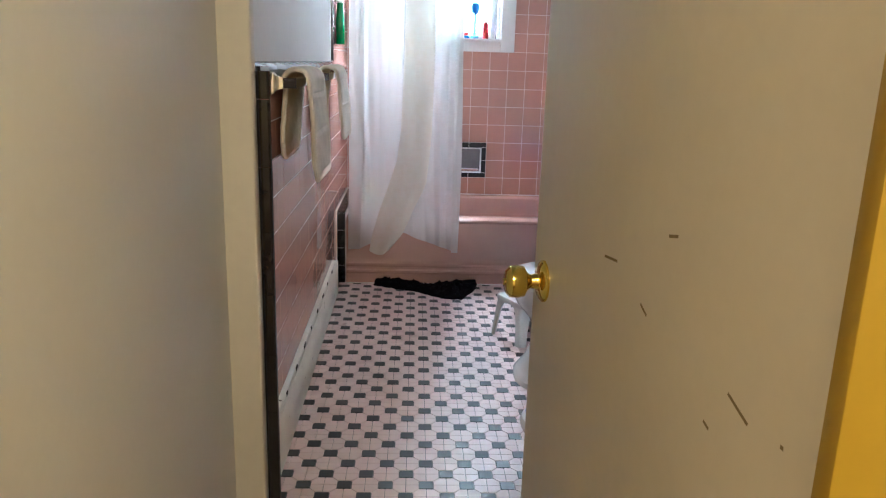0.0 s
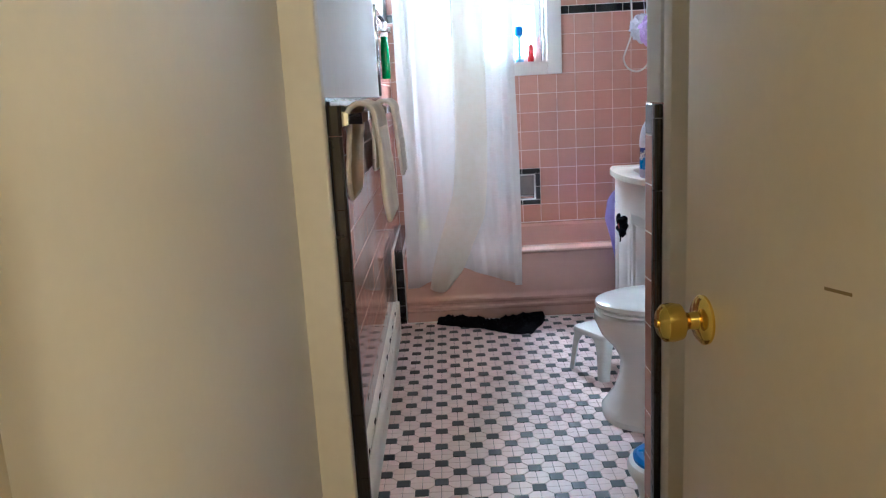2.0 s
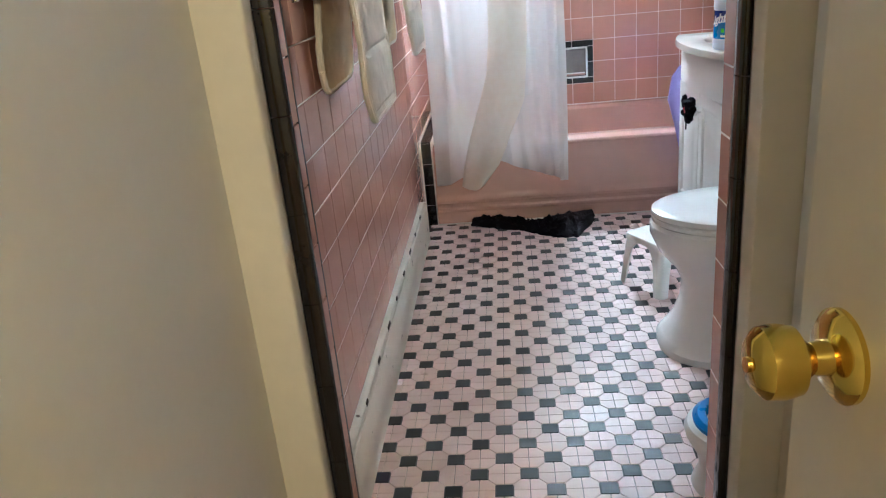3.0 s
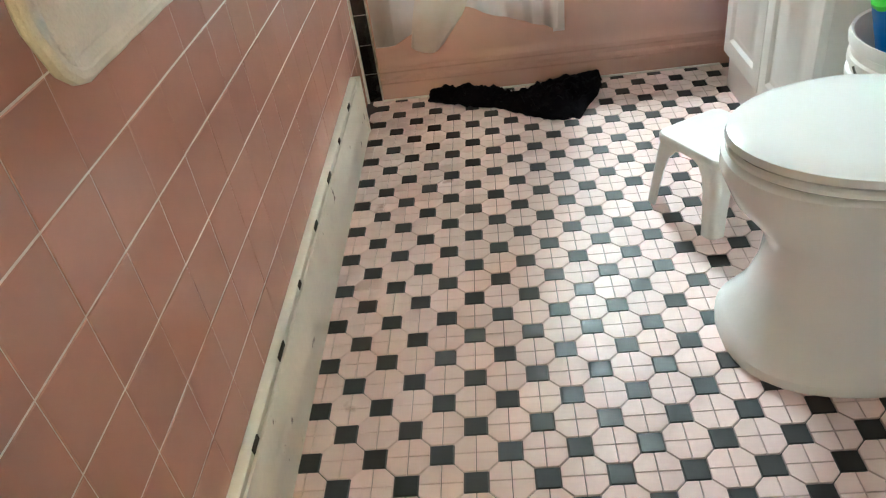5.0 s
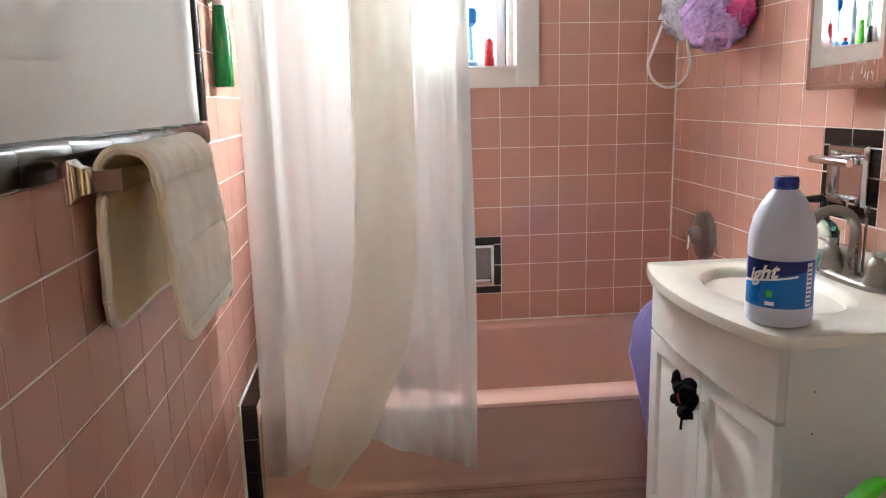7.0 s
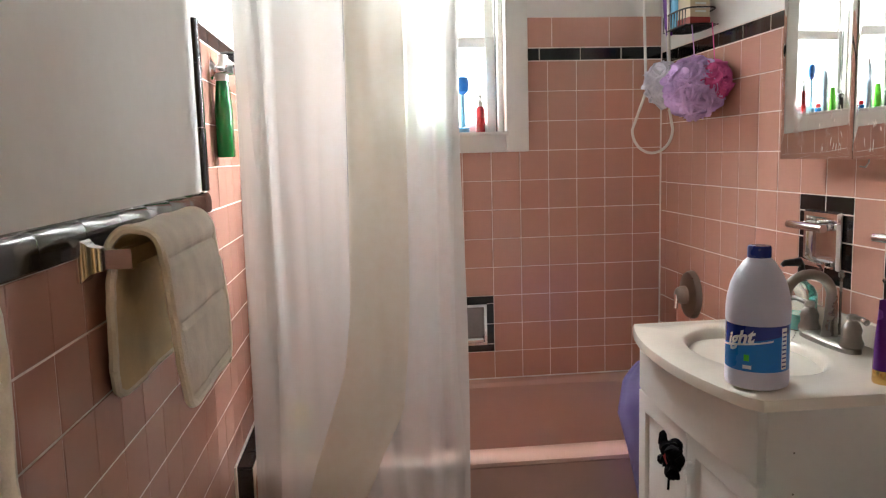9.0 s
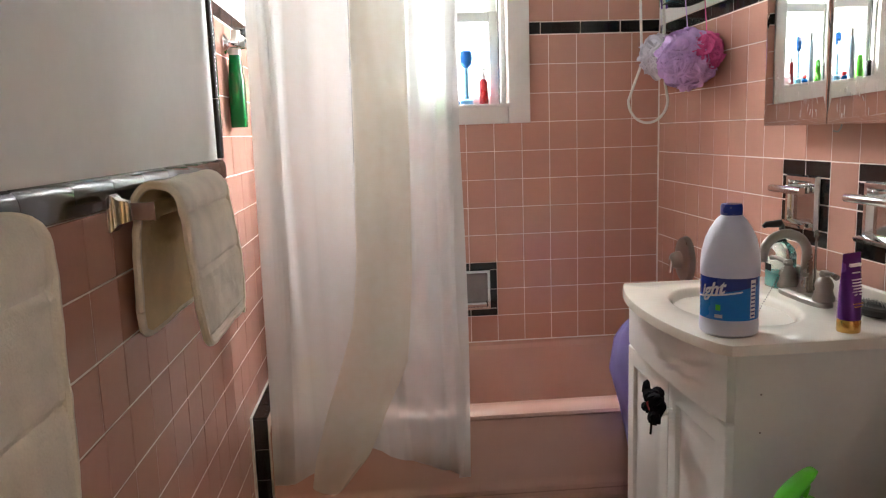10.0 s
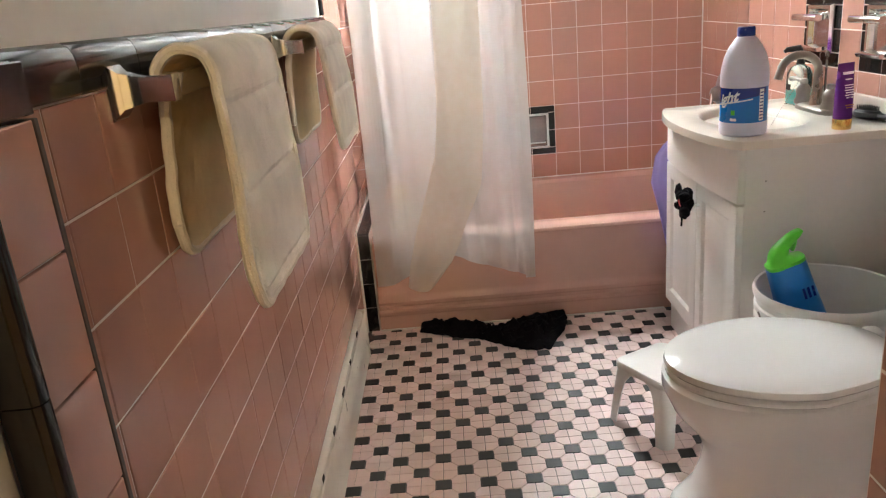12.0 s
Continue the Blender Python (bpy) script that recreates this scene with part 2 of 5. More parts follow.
def loft(loops, bm=None, cap=True):
    """Joins closed loops of equal count into a skin."""
    bm = bm or bmesh.new()
    rings = [[bm.verts.new(p) for p in loop] for loop in loops]
    n = len(rings[0])
    for a, b in zip(rings, rings[1:]):
        for i in range(n):
            j = (i + 1) % n
            bm.faces.new((a[i], a[j], b[j], b[i]))
    if cap:
        bm.faces.new(rings[0][::-1])
        bm.faces.new(rings[-1])
    return bm


def tube(points, radius, seg=10, bm=None):
    """A round bar along points; radius may be a list."""
    pts = [Vector(p) for p in points]
    loops, side = [], None
    for i, p in enumerate(pts):
        way = (pts[min(i + 1, len(pts) - 1)] - pts[max(i - 1, 0)]).normalized()
        if side is None:
            side = way.orthogonal().normalized()
        side = (side - way * side.dot(way)).normalized()
        up = way.cross(side)
        r = radius[i] if isinstance(radius, (list, tuple)) else radius
        loops.append([p + r * (math.cos(2 * math.pi * k / seg) * side + math.sin(2 * math.pi * k / seg) * up) for k in range(seg)])
    return loft(loops, bm)


def oval(cx, cy, rx, ry, z, n=40, power=2.0):
    out = []
    for i in range(n):
        a = 2 * math.pi * i / n
        c, s = math.cos(a), math.sin(a)
        out.append((cx + rx * math.copysign(abs(c) ** (2 / power), c), cy + ry * math.copysign(abs(s) ** (2 / power), s), z))
    return out


def sheet(fn, nu, nv, thick=0.0, bm=None):
    """A grid skin of fn(u, v), u and v from 0 to 1; with a thickness it has two sides and a rim."""
    bm = bm or bmesh.new()
    g = [[bm.verts.new(fn(i / nu, j / nv)) for j in range(nv + 1)] for i in range(nu + 1)]
    fs = [bm.faces.new((g[i][j], g[i + 1][j], g[i + 1][j + 1], g[i][j + 1])) for i in range(nu) for j in range(nv)]
    if thick:
        bm.normal_update()
        bmesh.ops.solidify(bm, geom=fs, thickness=thick)
    return bm


def mesh_of(name, bm, mat, sharp=38):
    bmesh.ops.recalc_face_normals(bm, faces=bm.faces)
    me = bpy.data.meshes.new(name)
    bm.to_mesh(me)
    bm.free()
    me.materials.append(mat)
    if sharp:
        me.polygons.foreach_set("use_smooth", [True] * len(me.polygons))
        me.set_sharp_from_angle(angle=radians(sharp))
    return me


def part(name, bm, mat, parent, label="", sharp=38):
    ob = new(name, mesh_of(name, bm, mat, sharp))
    ob.parent = parent
    if label:
        tagged(ob, label)
    return ob


def thing(name, label, category, place=(0, 0, 0), turn=0.0, group=""):
    ob = new(name)
    ob.empty_display_size = 0.05
    ob.matrix_world = pose(*place, 0, 0, turn)
    return tagged(ob, label, category, group)


def single(name, bm, mat, label, category, place=(0, 0, 0), turn=0.0, group=""):
    ob = new(name, mesh_of(name, bm, mat))
    ob.matrix_world = pose(*place, 0, 0, turn)
    return tagged(ob, label, category, group)


def setting(name, bm, mat, label="", sharp=38):
    return tagged(new(name, mesh_of(name, bm, mat, sharp)), label, kind="structure")


def put(ob, m):
    ob.matrix_local = m
    return ob


# ---- the shell ----
XL, XR, YF = -0.352, 1.152, 4.795      # tile faces: left wall, right wall, far wall
P = 0.1085                             # wall tile pitch
TOP = 2.40

setting("floor", box(-0.50, 1.30, 1.93, 4.95, -0.10, -0.004), FLOOR_GROUT, "pink and black octagon mosaic tile floor with dark grout")
setting("floor_hall", box(-1.60, 1.30, -1.9, 1.93, -0.10, -0.002), HALL_FLOOR, "brown wooden hall floor")
setting("ceiling", box(-0.55, 1.35, 0.80, 5.0, TOP, TOP + 0.1), PLASTER, "white painted ceiling")
setting("ceiling_hall", box(-1.60, 1.30, -1.9, 0.80, TOP + 0.004, TOP + 0.1), CREAM, "cream painted hall ceiling")

wall_left = setting("wall_left", box(-0.50, XL - 0.0012, 1.93, 4.95, 0, 1.125), GROUT, "bathroom wall of glossy pink tile with black edge tile")
setting("wall_left_plaster", box(-0.50, XL - 0.004, 1.905, 3.90, 1.125, TOP), PLASTER, "white painted plaster wall above the tile")
box_bm = box(-0.50, XL - 0.0012, 3.90, 4.95, 1.1251, 1.56)
setting("wall_left_shower", box_bm, GROUT, "shower end wall of pink tile")
setting("wall_left_upper", box(-0.50, XL - 0.004, 3.90, 4.95, 1.56, TOP), PLASTER, "white plaster above the shower tile")

WX0, WX1, WZ0, WZ1 = 0.085, 0.557, 1.30, 2.06   # window opening
bm = box(-0.352, WX0 - 0.0, YF + 0.0012, 4.95, 0, 1.71)
box(WX1, 1.152, YF + 0.0012, 4.95, 0, 1.71, bm=bm)
box(WX0, WX1, YF + 0.0012, 4.95, 0, WZ0, bm=bm)
wall_far = setting("wall_far", bm, GROUT, "shower wall of glossy pink tile with a black border course")
bm = box(-0.352, WX0, YF + 0.003, 4.95, 1.71, TOP)
box(WX1, 1.152, YF + 0.003, 4.95, 1.71, TOP, bm=bm)
box(WX0, WX1, YF + 0.003, 4.95, WZ1, TOP, bm=bm)
setting("wall_far_plaster", bm, PLASTER, "white plaster above the far wall's tile")
wall_right = setting("wall_right", box(XR + 0.0012, 1.30, 2.045, 4.95, 0, 1.579), GROUT, "vanity wall of glossy pink tile with a black border course")
setting("wall_right_plaster", box(XR + 0.003, 1.30, 2.045, 4.95, 1.579, TOP), PLASTER, "white plaster above the vanity wall's tile")
# the partition at the entrance, tiled on its end up to 1.09 m
wall_end = setting("wall_partition", box(0.3672, 1.30, 1.957, 2.045, 0, 1.092), GROUT, "short partition with a black-edged tiled end")
setting("wall_partition_plaster", box(0.370, 1.30, 1.945, 2.045, 1.10, TOP), PLASTER, "white plaster above the partition's tile")
# passage between the hall door and the bathroom
setting("wall_passage_left", box(-0.55, -0.386, 0.672, 1.866, 0, TOP, 0.012, 3), PASSAGE, "off-white painted passage wall")
setting("wall_passage_return", box(-0.55, -0.3165, 1.862, 1.9045, 0, TOP, 0.006, 3), CREAM, "cream painted wall return beside the black edge tile")
setting("wall_passage_right", box(0.436, 0.60, 0.738, 1.885, 0, TOP, 0.006), CREAM, "cream painted passage wall behind the door")
setting("wall_passage_return_right", box(0.374, 0.60, 1.887, 1.939, 0, TOP, 0.004), CREAM, "cream painted wall return beside the black edge tile")
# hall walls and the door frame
setting("wall_hall_left", box(-1.60, -0.311, 0.617, 0.70, 0, TOP, 0.004), HALL, "hall wall with yellow lamplight put into its paint colour")
setting("wall_hall_right", box(0.342, 1.30, 0.628, 0.74, 0, TOP, 0.004), HALL, "hall wall beside the door hinges, yellow lamplight in its paint colour")
setting("wall_hall_over", box(-0.3105, 0.3415, 0.617, 0.70, 2.06, TOP), CREAM, "cream wall over the door frame")
setting("wall_hall_back", box(-1.60, 1.30, -1.98, -1.9, 0, TOP), CREAM, "cream wall at the back of the hall")
setting("wall_hall_side_left", box(-1.68, -1.60, -1.9, 0.775, 0, TOP), CREAM, "cream hall side wall")
setting("wall_hall_side_right", box(1.30, 1.38, -1.9, 0.76, 0, TOP), CREAM, "cream hall side wall")
setting("trim_left_jamb", box(-0.3105, -0.2815, 0.603, 0.668, 0, 2.05, 0.002), material("beige_jamb_paint", (0.48, 0.42, 0.31), 0.42, vary=0.06, bump=0.06, scale=3.0), "beige painted face of the door jamb")
setting("trim_door_stop", box(-0.2814, -0.2785, 0.602, 0.637, 0, 2.05, 0.001), HALL, "door stop with yellow lamplight in its paint colour")
setting("trim_hinge_jamb", box(0.279, 0.3415, 0.598, 0.617, 0, 2.05, 0.002), HALL, "hinge jamb with yellow lamplight in its paint colour")
# near-black strip added as the shadow gap next to the hinge jamb
setting("trim_shadow_gap", box(0.3425, 0.372, 0.585, 0.601, 0, 2.05, 0.003), DARK_GAP, "dark strip painted for the shadow gap beside the door")
setting("trim_door_head", box(-0.278, 0.29, 0.62, 0.70, 2.05, 2.058), CREAM, "cream painted door head")

# ---- door ----
door = tagged(thing("door_1", "cream painted flush door standing open, scuffed, with a brass knob", "door", (0.289, 0.620, 0.008), 5.2), kind="structure")
part("door_leaf", box(0, 0.036, 0, 0.718, 0, 2.02, 0.002), DOOR_PAINT, door)
KX, KY, KZ = 0.0, 0.660, 0.836
side = pose(KX, KY, KZ, 0, -90, 0)
knob = part("door_knob", lathe([(0.0, 0.0), (0.036, 0.0), (0.036, 0.004), (0.030, 0.009), (0.014, 0.012), (0.012, 0.024), (0.016, 0.030), (0.026, 0.036), (0.0285, 0.048), (0.027, 0.060), (0.019, 0.067), (0.0, 0.0685)], 32), BRASS, door, "polished brass door knob")
put(knob, side @ Matrix.Scale(0.88, 4))
rose = part("lock_button", lathe([(0, 0.068), (0.006, 0.068), (0.006, 0.0715), (0, 0.0715)], 16), BRASS, knob, "small brass lock button")
for z in (0.20, 0.82, 1.78):
    part("hinge", tube([(-0.006, -0.006, z - 0.012), (-0.006, -0.006, z + 0.012)], 0.005), BRASS, door, "brass hinge knuckle")
scuff = material("door_scuff", (0.24, 0.19, 0.10), 0.7, vary=0.2)
for y, z, ly, lz in ((0.395, 0.942, 0.040, -0.004), (0.245, 1.003, 0.019, -0.004), (0.295, 0.915, 0.017, 0.007), (0.106, 0.899, 0.032, 0.011), (0.149, 0.863, 0.010, 0.003), (0.046, 0.899, 0.004, -0.000)):
    n = Vector((-lz, ly)).normalized() * 0.0016
    b = bmesh.new()
    b.faces.new([b.verts.new((-0.0006, y + a * ly / 2 + s * n.x, z + a * lz / 2 + s * n.y)) for a, s in ((-1, -1), (1, -1), (1, 1), (-1, 1))])
    part("scuff_mark", b, scuff, door, "brown scuff in the paint")

chip_paint = material("bare_brown_wood_chip", (0.13, 0.06, 0.02), 0.8, vary=0.3)
for z, h in ((0.990, 0.006), (0.958, 0.005), (0.931, 0.007), (0.896, 0.005)):
    part("paint_chip", box(-0.0008, 0.003, -0.0008, 0.0025, z - h / 2, z + h / 2, 0.0007), chip_paint, door, "brown chip where the paint is gone")
hall_ob = bpy.data.objects["wall_hall_left"]
for x, z, w, h in ((-0.3165, 0.842, 0.008, 0.018), (-0.3127, 0.836, 0.003, 0.026), (-0.3140, 0.935, 0.004, 0.005), (-0.3127, 0.923, 0.003, 0.004), (-0.3130, 1.055, 0.003, 0.004)):
    part("paint_chip", box(x - w / 2, x + w / 2, 0.6162, 0.6176, z - h / 2, z + h / 2, 0.0004), chip_paint, hall_ob, "brown chip in the hall wall paint")

# ---- bathtub ----
tub = thing("bathtub", "pink enamelled built-in bathtub with a ribbed apron", "bathtub")
Y0, Y1, RIM = 4.035, 4.793, 0.362
x0, x1 = -0.298, 1.150


def tub_loop(ix, iy0, iy1, z, power):
    cx, cy = (x0 + x1) / 2, (Y0 + iy0 + Y1 - iy1) / 2
    return oval(cx, cy, (x1 - x0) / 2 - ix, (Y1 - iy1 - Y0 - iy0) / 2, z, 64, power)


loops = [tub_loop(0.0, 0.010, 0.0, RIM - 0.028, 60), tub_loop(0.0, -0.002, 0.0, RIM - 0.024, 60), tub_loop(0.0, -0.006, 0.0, RIM - 0.018, 60), tub_loop(0.0, -0.003, 0.0, RIM - 0.009, 60), tub_loop(0.003, 0.007, 0.002, RIM - 0.004, 50), tub_loop(0.010, 0.022, 0.004, RIM, 40), tub_loop(0.075, 0.080, 0.055, RIM, 8), tub_loop(0.09, 0.10, 0.07, RIM - 0.012, 6), tub_loop(0.11, 0.115, 0.085, RIM - 0.10, 5), tub_loop(0.15, 0.14, 0.11, 0.10, 4.5), tub_loop(0.22, 0.20, 0.17, 0.07, 4)]
loops += [tub_loop(0.60, 0.34, 0.33, 0.066, 3), tub_loop(0.70, 0.370, 0.365, 0.0655, 2), tub_loop(0.723, 0.3785, 0.3785, 0.065, 2)]
part("basin", loft(loops, cap=False), TUB, tub)
# the apron: a flat panel with two raised ribs low down and a plain toe
prof = [(Y0 + 0.03, 0.0), (Y0 + 0.004, 0.0), (Y0 + 0.004, 0.055), (Y0 - 0.002, 0.062), (Y0 - 0.002, 0.072), (Y0 + 0.006, 0.080), (Y0 + 0.006, 0.092), (Y0 - 0.002, 0.100), (Y0 - 0.002, 0.112), (Y0 + 0.006, 0.120), (Y0 + 0.010, 0.14), (Y0 + 0.008, 0.30), (Y0 + 0.007, RIM - 0.024), (Y0 + 0.03, RIM - 0.022)]
part("apron", loft([[(x, y, z) for y, z in prof] for x in (x0, x0 + 0.10, 0.4, x1)]), TUB, tub)

# ---- shower curtain ----
curtain = thing("shower_curtain", "frosted white vinyl shower curtain hanging half open outside the tub", "curtain")
FOLD_U = (0.0, 0.05, 0.10, 0.14, 0.17, 0.24, 0.34, 0.44, 0.505, 0.525, 0.58, 0.635, 0.655, 0.72, 0.785, 0.805, 0.86, 0.90, 0.922, 0.96, 1.0)
FOLD_Y = (0.0, -0.012, -0.018, 0.002, -0.010, 0.004, 0.018, 0.020, 0.016, -0.016, -0.020, -0.018, 0.004, 0.002, 0.004, -0.016, -0.010, 0.010, -0.018, -0.014, 0.0)


def curtain_fn(u, v):
    """u across from the wall, v from the hem to the rod."""
    w = 1.0 - v
    x = -0.284 + 0.012 * v + 0.572 * u - 0.014 * u * math.sin(math.pi * v) + 0.006 * math.sin(6 * v + 5 * u) * w
    lean = u + (0.030 * math.sin(3 * v) - 0.05 * w * w) * math.sin(math.pi * u)
    fold = sum(float(np.interp(lean + d, FOLD_U, FOLD_Y)) for d in (-0.018, -0.009, 0.0, 0.009, 0.018)) / 5
    fold *= 0.70 + 0.60 * min(1.0, 2.0 * v)
    fold += 0.006 * noise.noise(Vector((u * 5, v * 6, 1.0))) + 0.0035 * noise.noise(Vector((u * 14, v * 5, 4.0)))
    crease = v - 0.16 - 0.06 * math.sin(9 * u)
    fold += 0.010 * math.exp(-(crease / 0.02) ** 2) * math.exp(-((u - 0.74) / 0.10) ** 2)
    fold += 0.006 * math.sin(60 * (v * 0.6 + u * 0.5)) * math.exp(-((v - 0.10) / 0.07) ** 2) * math.exp(-((u - 0.78) / 0.12) ** 2)
    hem = float(np.interp(u, (0, 0.10, 0.22, 0.40, 0.50, 0.75, 0.93, 1.0), (0.200, 0.206, 0.240, 0.285, 0.290, 0.240, 0.206, 0.198)))
    z = hem + (2.02 - hem) * v
    return (x, 3.988 + fold - 0.006 * w, z)


FLAP_Z = (0.205, 0.284, 0.36, 0.413, 0.51, 0.558, 0.67, 0.82, 1.10, 2.02)
FLAP_LEFT = (-0.172, -0.158, -0.137, -0.122, -0.088, -0.072, -0.036, -0.018, -0.008, 0.004)
FLAP_RIGHT = (-0.072, -0.008, 0.028, 0.048, 0.094, 0.114, 0.126, 0.137, 0.142, 0.146)


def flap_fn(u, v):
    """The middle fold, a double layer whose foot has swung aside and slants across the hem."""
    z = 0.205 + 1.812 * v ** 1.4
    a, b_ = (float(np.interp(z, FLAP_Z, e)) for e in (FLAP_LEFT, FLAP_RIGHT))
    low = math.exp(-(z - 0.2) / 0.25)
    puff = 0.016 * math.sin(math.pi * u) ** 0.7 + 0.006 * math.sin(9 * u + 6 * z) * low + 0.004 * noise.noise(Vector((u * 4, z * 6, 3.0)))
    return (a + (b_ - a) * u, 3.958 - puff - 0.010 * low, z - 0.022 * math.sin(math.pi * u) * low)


part("vinyl_sheet", sheet(curtain_fn, 180, 90), VINYL, curtain, sharp=0)
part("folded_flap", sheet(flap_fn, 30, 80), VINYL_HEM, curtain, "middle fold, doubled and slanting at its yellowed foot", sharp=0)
part("hem_right", sheet(lambda u, v: (0.252 + 0.034 * u + 0.006 * math.sin(7 * v), 3.972 + 0.006 * math.sin(11 * v), 0.192 + 1.82 * v), 3, 60), VINYL, curtain, sharp=0)
part("hem_left", sheet(lambda u, v: (-0.282 + 0.014 * v + (0.060 + 0.012 * math.sin(4 * v)) * u, 3.962 + 0.006 * math.sin(9 * v + 3 * u), 0.212 + 1.80 * v), 6, 60), VINYL, curtain, sharp=0)
rod = thing("curtain_rod", "chrome shower curtain rod between the walls", "curtain rod")
part("bar", tube([(XL, 3.99, 2.05), (XR, 3.99, 2.05)], 0.0125, 16), CHROME, rod)
for i in range(9):
    x = -0.27 + 0.065 * i
    part("ring", tube([(x, 3.99 + 0.02 * math.cos(a), 2.043 + 0.024 * math.sin(a)) for a in [2 * math.pi * k / 16 for k in range(17)]], 0.002, 6), CHROME, rod)

# ---- heater cover along the left wall ----
heater = thing("baseboard_heater", "chipped cream metal baseboard heater cover along the wall", "heater")
part("face_plate", loft([[(-0.331, y, 0.0), (-0.3255, y, 0.0), (-0.3255, y, 0.060), (-0.3235, y, 0.064), (-0.3235, y, 0.120), (-0.3255, y, 0.124), (-0.3255, y, 0.166), (-0.327, y, 0.169), (-0.331, y, 0.169)] for y in (2.085, 2.6, 3.0, 3.4, 3.825)]), CHIPPED, heater)
part("top_lip", loft([[(XL, y, 0.150), (-0.3345, y, 0.150), (-0.3335, y, 0.166), (-0.3345, y, 0.174), (-0.338, y, 0.177), (XL, y, 0.178)] for y in (2.085, 2.9, 3.835)]), CHIPPED, heater)
part("slot", box(-0.3338, -0.3308, 2.088, 3.82, 0.01, 0.160), DARK_GAP, heater, "dark slot behind the face plate")
part("end_cap", box(XL, -0.3225, 3.824, 3.838, 0.0, 0.178, 0.002), CHIPPED, heater)
for i in range(8):
    part("chip", box(-0.3350, -0.3318, 2.30 + 0.19 * i, 2.318 + 0.19 * i + 0.012 * (i % 3), 0.160, 0.1775, 0.001), DARK_GAP, heater, "dark chip in the paint")

# ---- black-tiled curb beside the tub ----
curb = setting("trim_tub_curb", box(XL, -0.303, 4.045, 4.79, 0, 0.380), GROUT, "narrow black-tiled curb between the wall and the tub")

for nm, bx in (("trim_caulk_curb", (XL, -0.345, 4.028, 4.0385, 0, 0.392)), ("trim_caulk_curb_top", (XL, -0.346, 4.039, 4.79, 0.386, 0.392)), ("trim_caulk_corner", (XR - 0.003, XR + 0.002, YF - 0.003, YF + 0.002, 0.365, 1.55)), ("trim_caulk_tub_foot", (-0.298, 0.77, 4.031, 4.038, 0, 0.006)), ("trim_caulk_tub_back", (-0.30, XR, YF - 0.006, YF - 0.001, 0.360, 0.366))):
    setting(nm, box(*bx, 0.0015), CAULK, "white caulk bead")

# ---- toilet ----
toilet = thing("toilet", "white porcelain toilet with the lid closed", "toilet", (0, 2.83, 0))


def seat_loop(front, back, half, z, n=48):
    """Outline of a seat: round in front, straighter and narrower behind."""
    out = []
    for i in range(n):
        a = 2 * math.pi * i / n
        c, s = math.cos(a), math.sin(a)
        if c < 0:
            out.append((0.66 + (0.66 - front) * c, half * s * (1 if abs(s) < 1 else 1), z))
        else:
            k = abs(c) ** 0.62
            out.append((0.66 + (back - 0.66) * k, half * math.copysign(abs(s) ** 0.8, s) * (1 - 0.30 * k), z))
    return out


part("lid", loft([seat_loop(0.420, 0.872, 0.170, 0.402), seat_loop(0.414, 0.876, 0.176, 0.408), seat_loop(0.416, 0.874, 0.174, 0.420), seat_loop(0.435, 0.86, 0.158, 0.4265), seat_loop(0.52, 0.80, 0.09, 0.429)]), PORCELAIN, toilet, "glossy white closed lid")
part("seat", loft([seat_loop(0.424, 0.868, 0.168, 0.384), seat_loop(0.417, 0.872, 0.174, 0.389), seat_loop(0.417, 0.872, 0.174, 0.396), seat_loop(0.424, 0.868, 0.168, 0.400)]), PORCELAIN, toilet, "white seat ring")
part("bowl", loft([
    oval(0.688, 0, 0.250, 0.176, 0.0, 48, 2.6), oval(0.688, 0, 0.250, 0.178, 0.022, 48, 2.6), oval(0.688, 0, 0.238, 0.168, 0.040, 48, 2.5), oval(0.688, 0, 0.208, 0.148, 0.085, 48, 2.4),
    oval(0.690, 0, 0.190, 0.141, 0.14, 48, 2.4), oval(0.688, 0, 0.184, 0.139, 0.20, 48, 2.3), oval(0.676, 0, 0.196, 0.144, 0.250, 48, 2.3), oval(0.656, 0, 0.220, 0.156, 0.300, 48, 2.2), oval(0.646, 0, 0.233, 0.169, 0.35, 48, 2.2), oval(0.645, 0, 0.232, 0.170, 0.378, 48, 2.2), oval(0.645, 0, 0.222, 0.160, 0.384, 48, 2.2)]), PORCELAIN, toilet)
part("back_deck", box(0.80, 1.14, -0.12, 0.12, 0.12, 0.385, 0.02), PORCELAIN, toilet)
part("tank", box(0.995, 1.145, -0.150, 0.150, 0.385, 0.74, 0.025, 3), PORCELAIN, toilet)
part("tank_lid", box(0.988, 1.147, -0.157, 0.157, 0.742, 0.775, 0.010, 3), PORCELAIN, toilet)
part("flush_lever", tube([(0.997, 0.125, 0.655), (0.972, 0.125, 0.655), (0.961, 0.120, 0.653), (0.957, 0.075, 0.648)], [0.008, 0.008, 0.006, 0.007]), CHROME, toilet, "chrome flush lever")
for s in (-1, 1):
    part("bolt_cap", lathe([(0.016, 0.03), (0.015, 0.042), (0.008, 0.05), (0, 0.051)], 16, m=pose(0.69, 0.166 * s, 0.004)), PORCELAIN, toilet)
    part("lid_hinge", box(0.862, 0.895, 0.07 * s - 0.02, 0.07 * s + 0.02, 0.386, 0.418, 0.006), PLASTIC, toilet)

# ---- vanity ----
vanity = thing("vanity_cabinet", "white vanity cabinet with two raised-panel doors", "cabinet")
VY0, VY1, CT = 3.285, 3.880, 0.745
bm = box(0.748, XR - 0.002, VY0, VY1, 0.0, CT - 0.002, 0.0015)
part("body", bm, WHITE_WOOD, vanity)


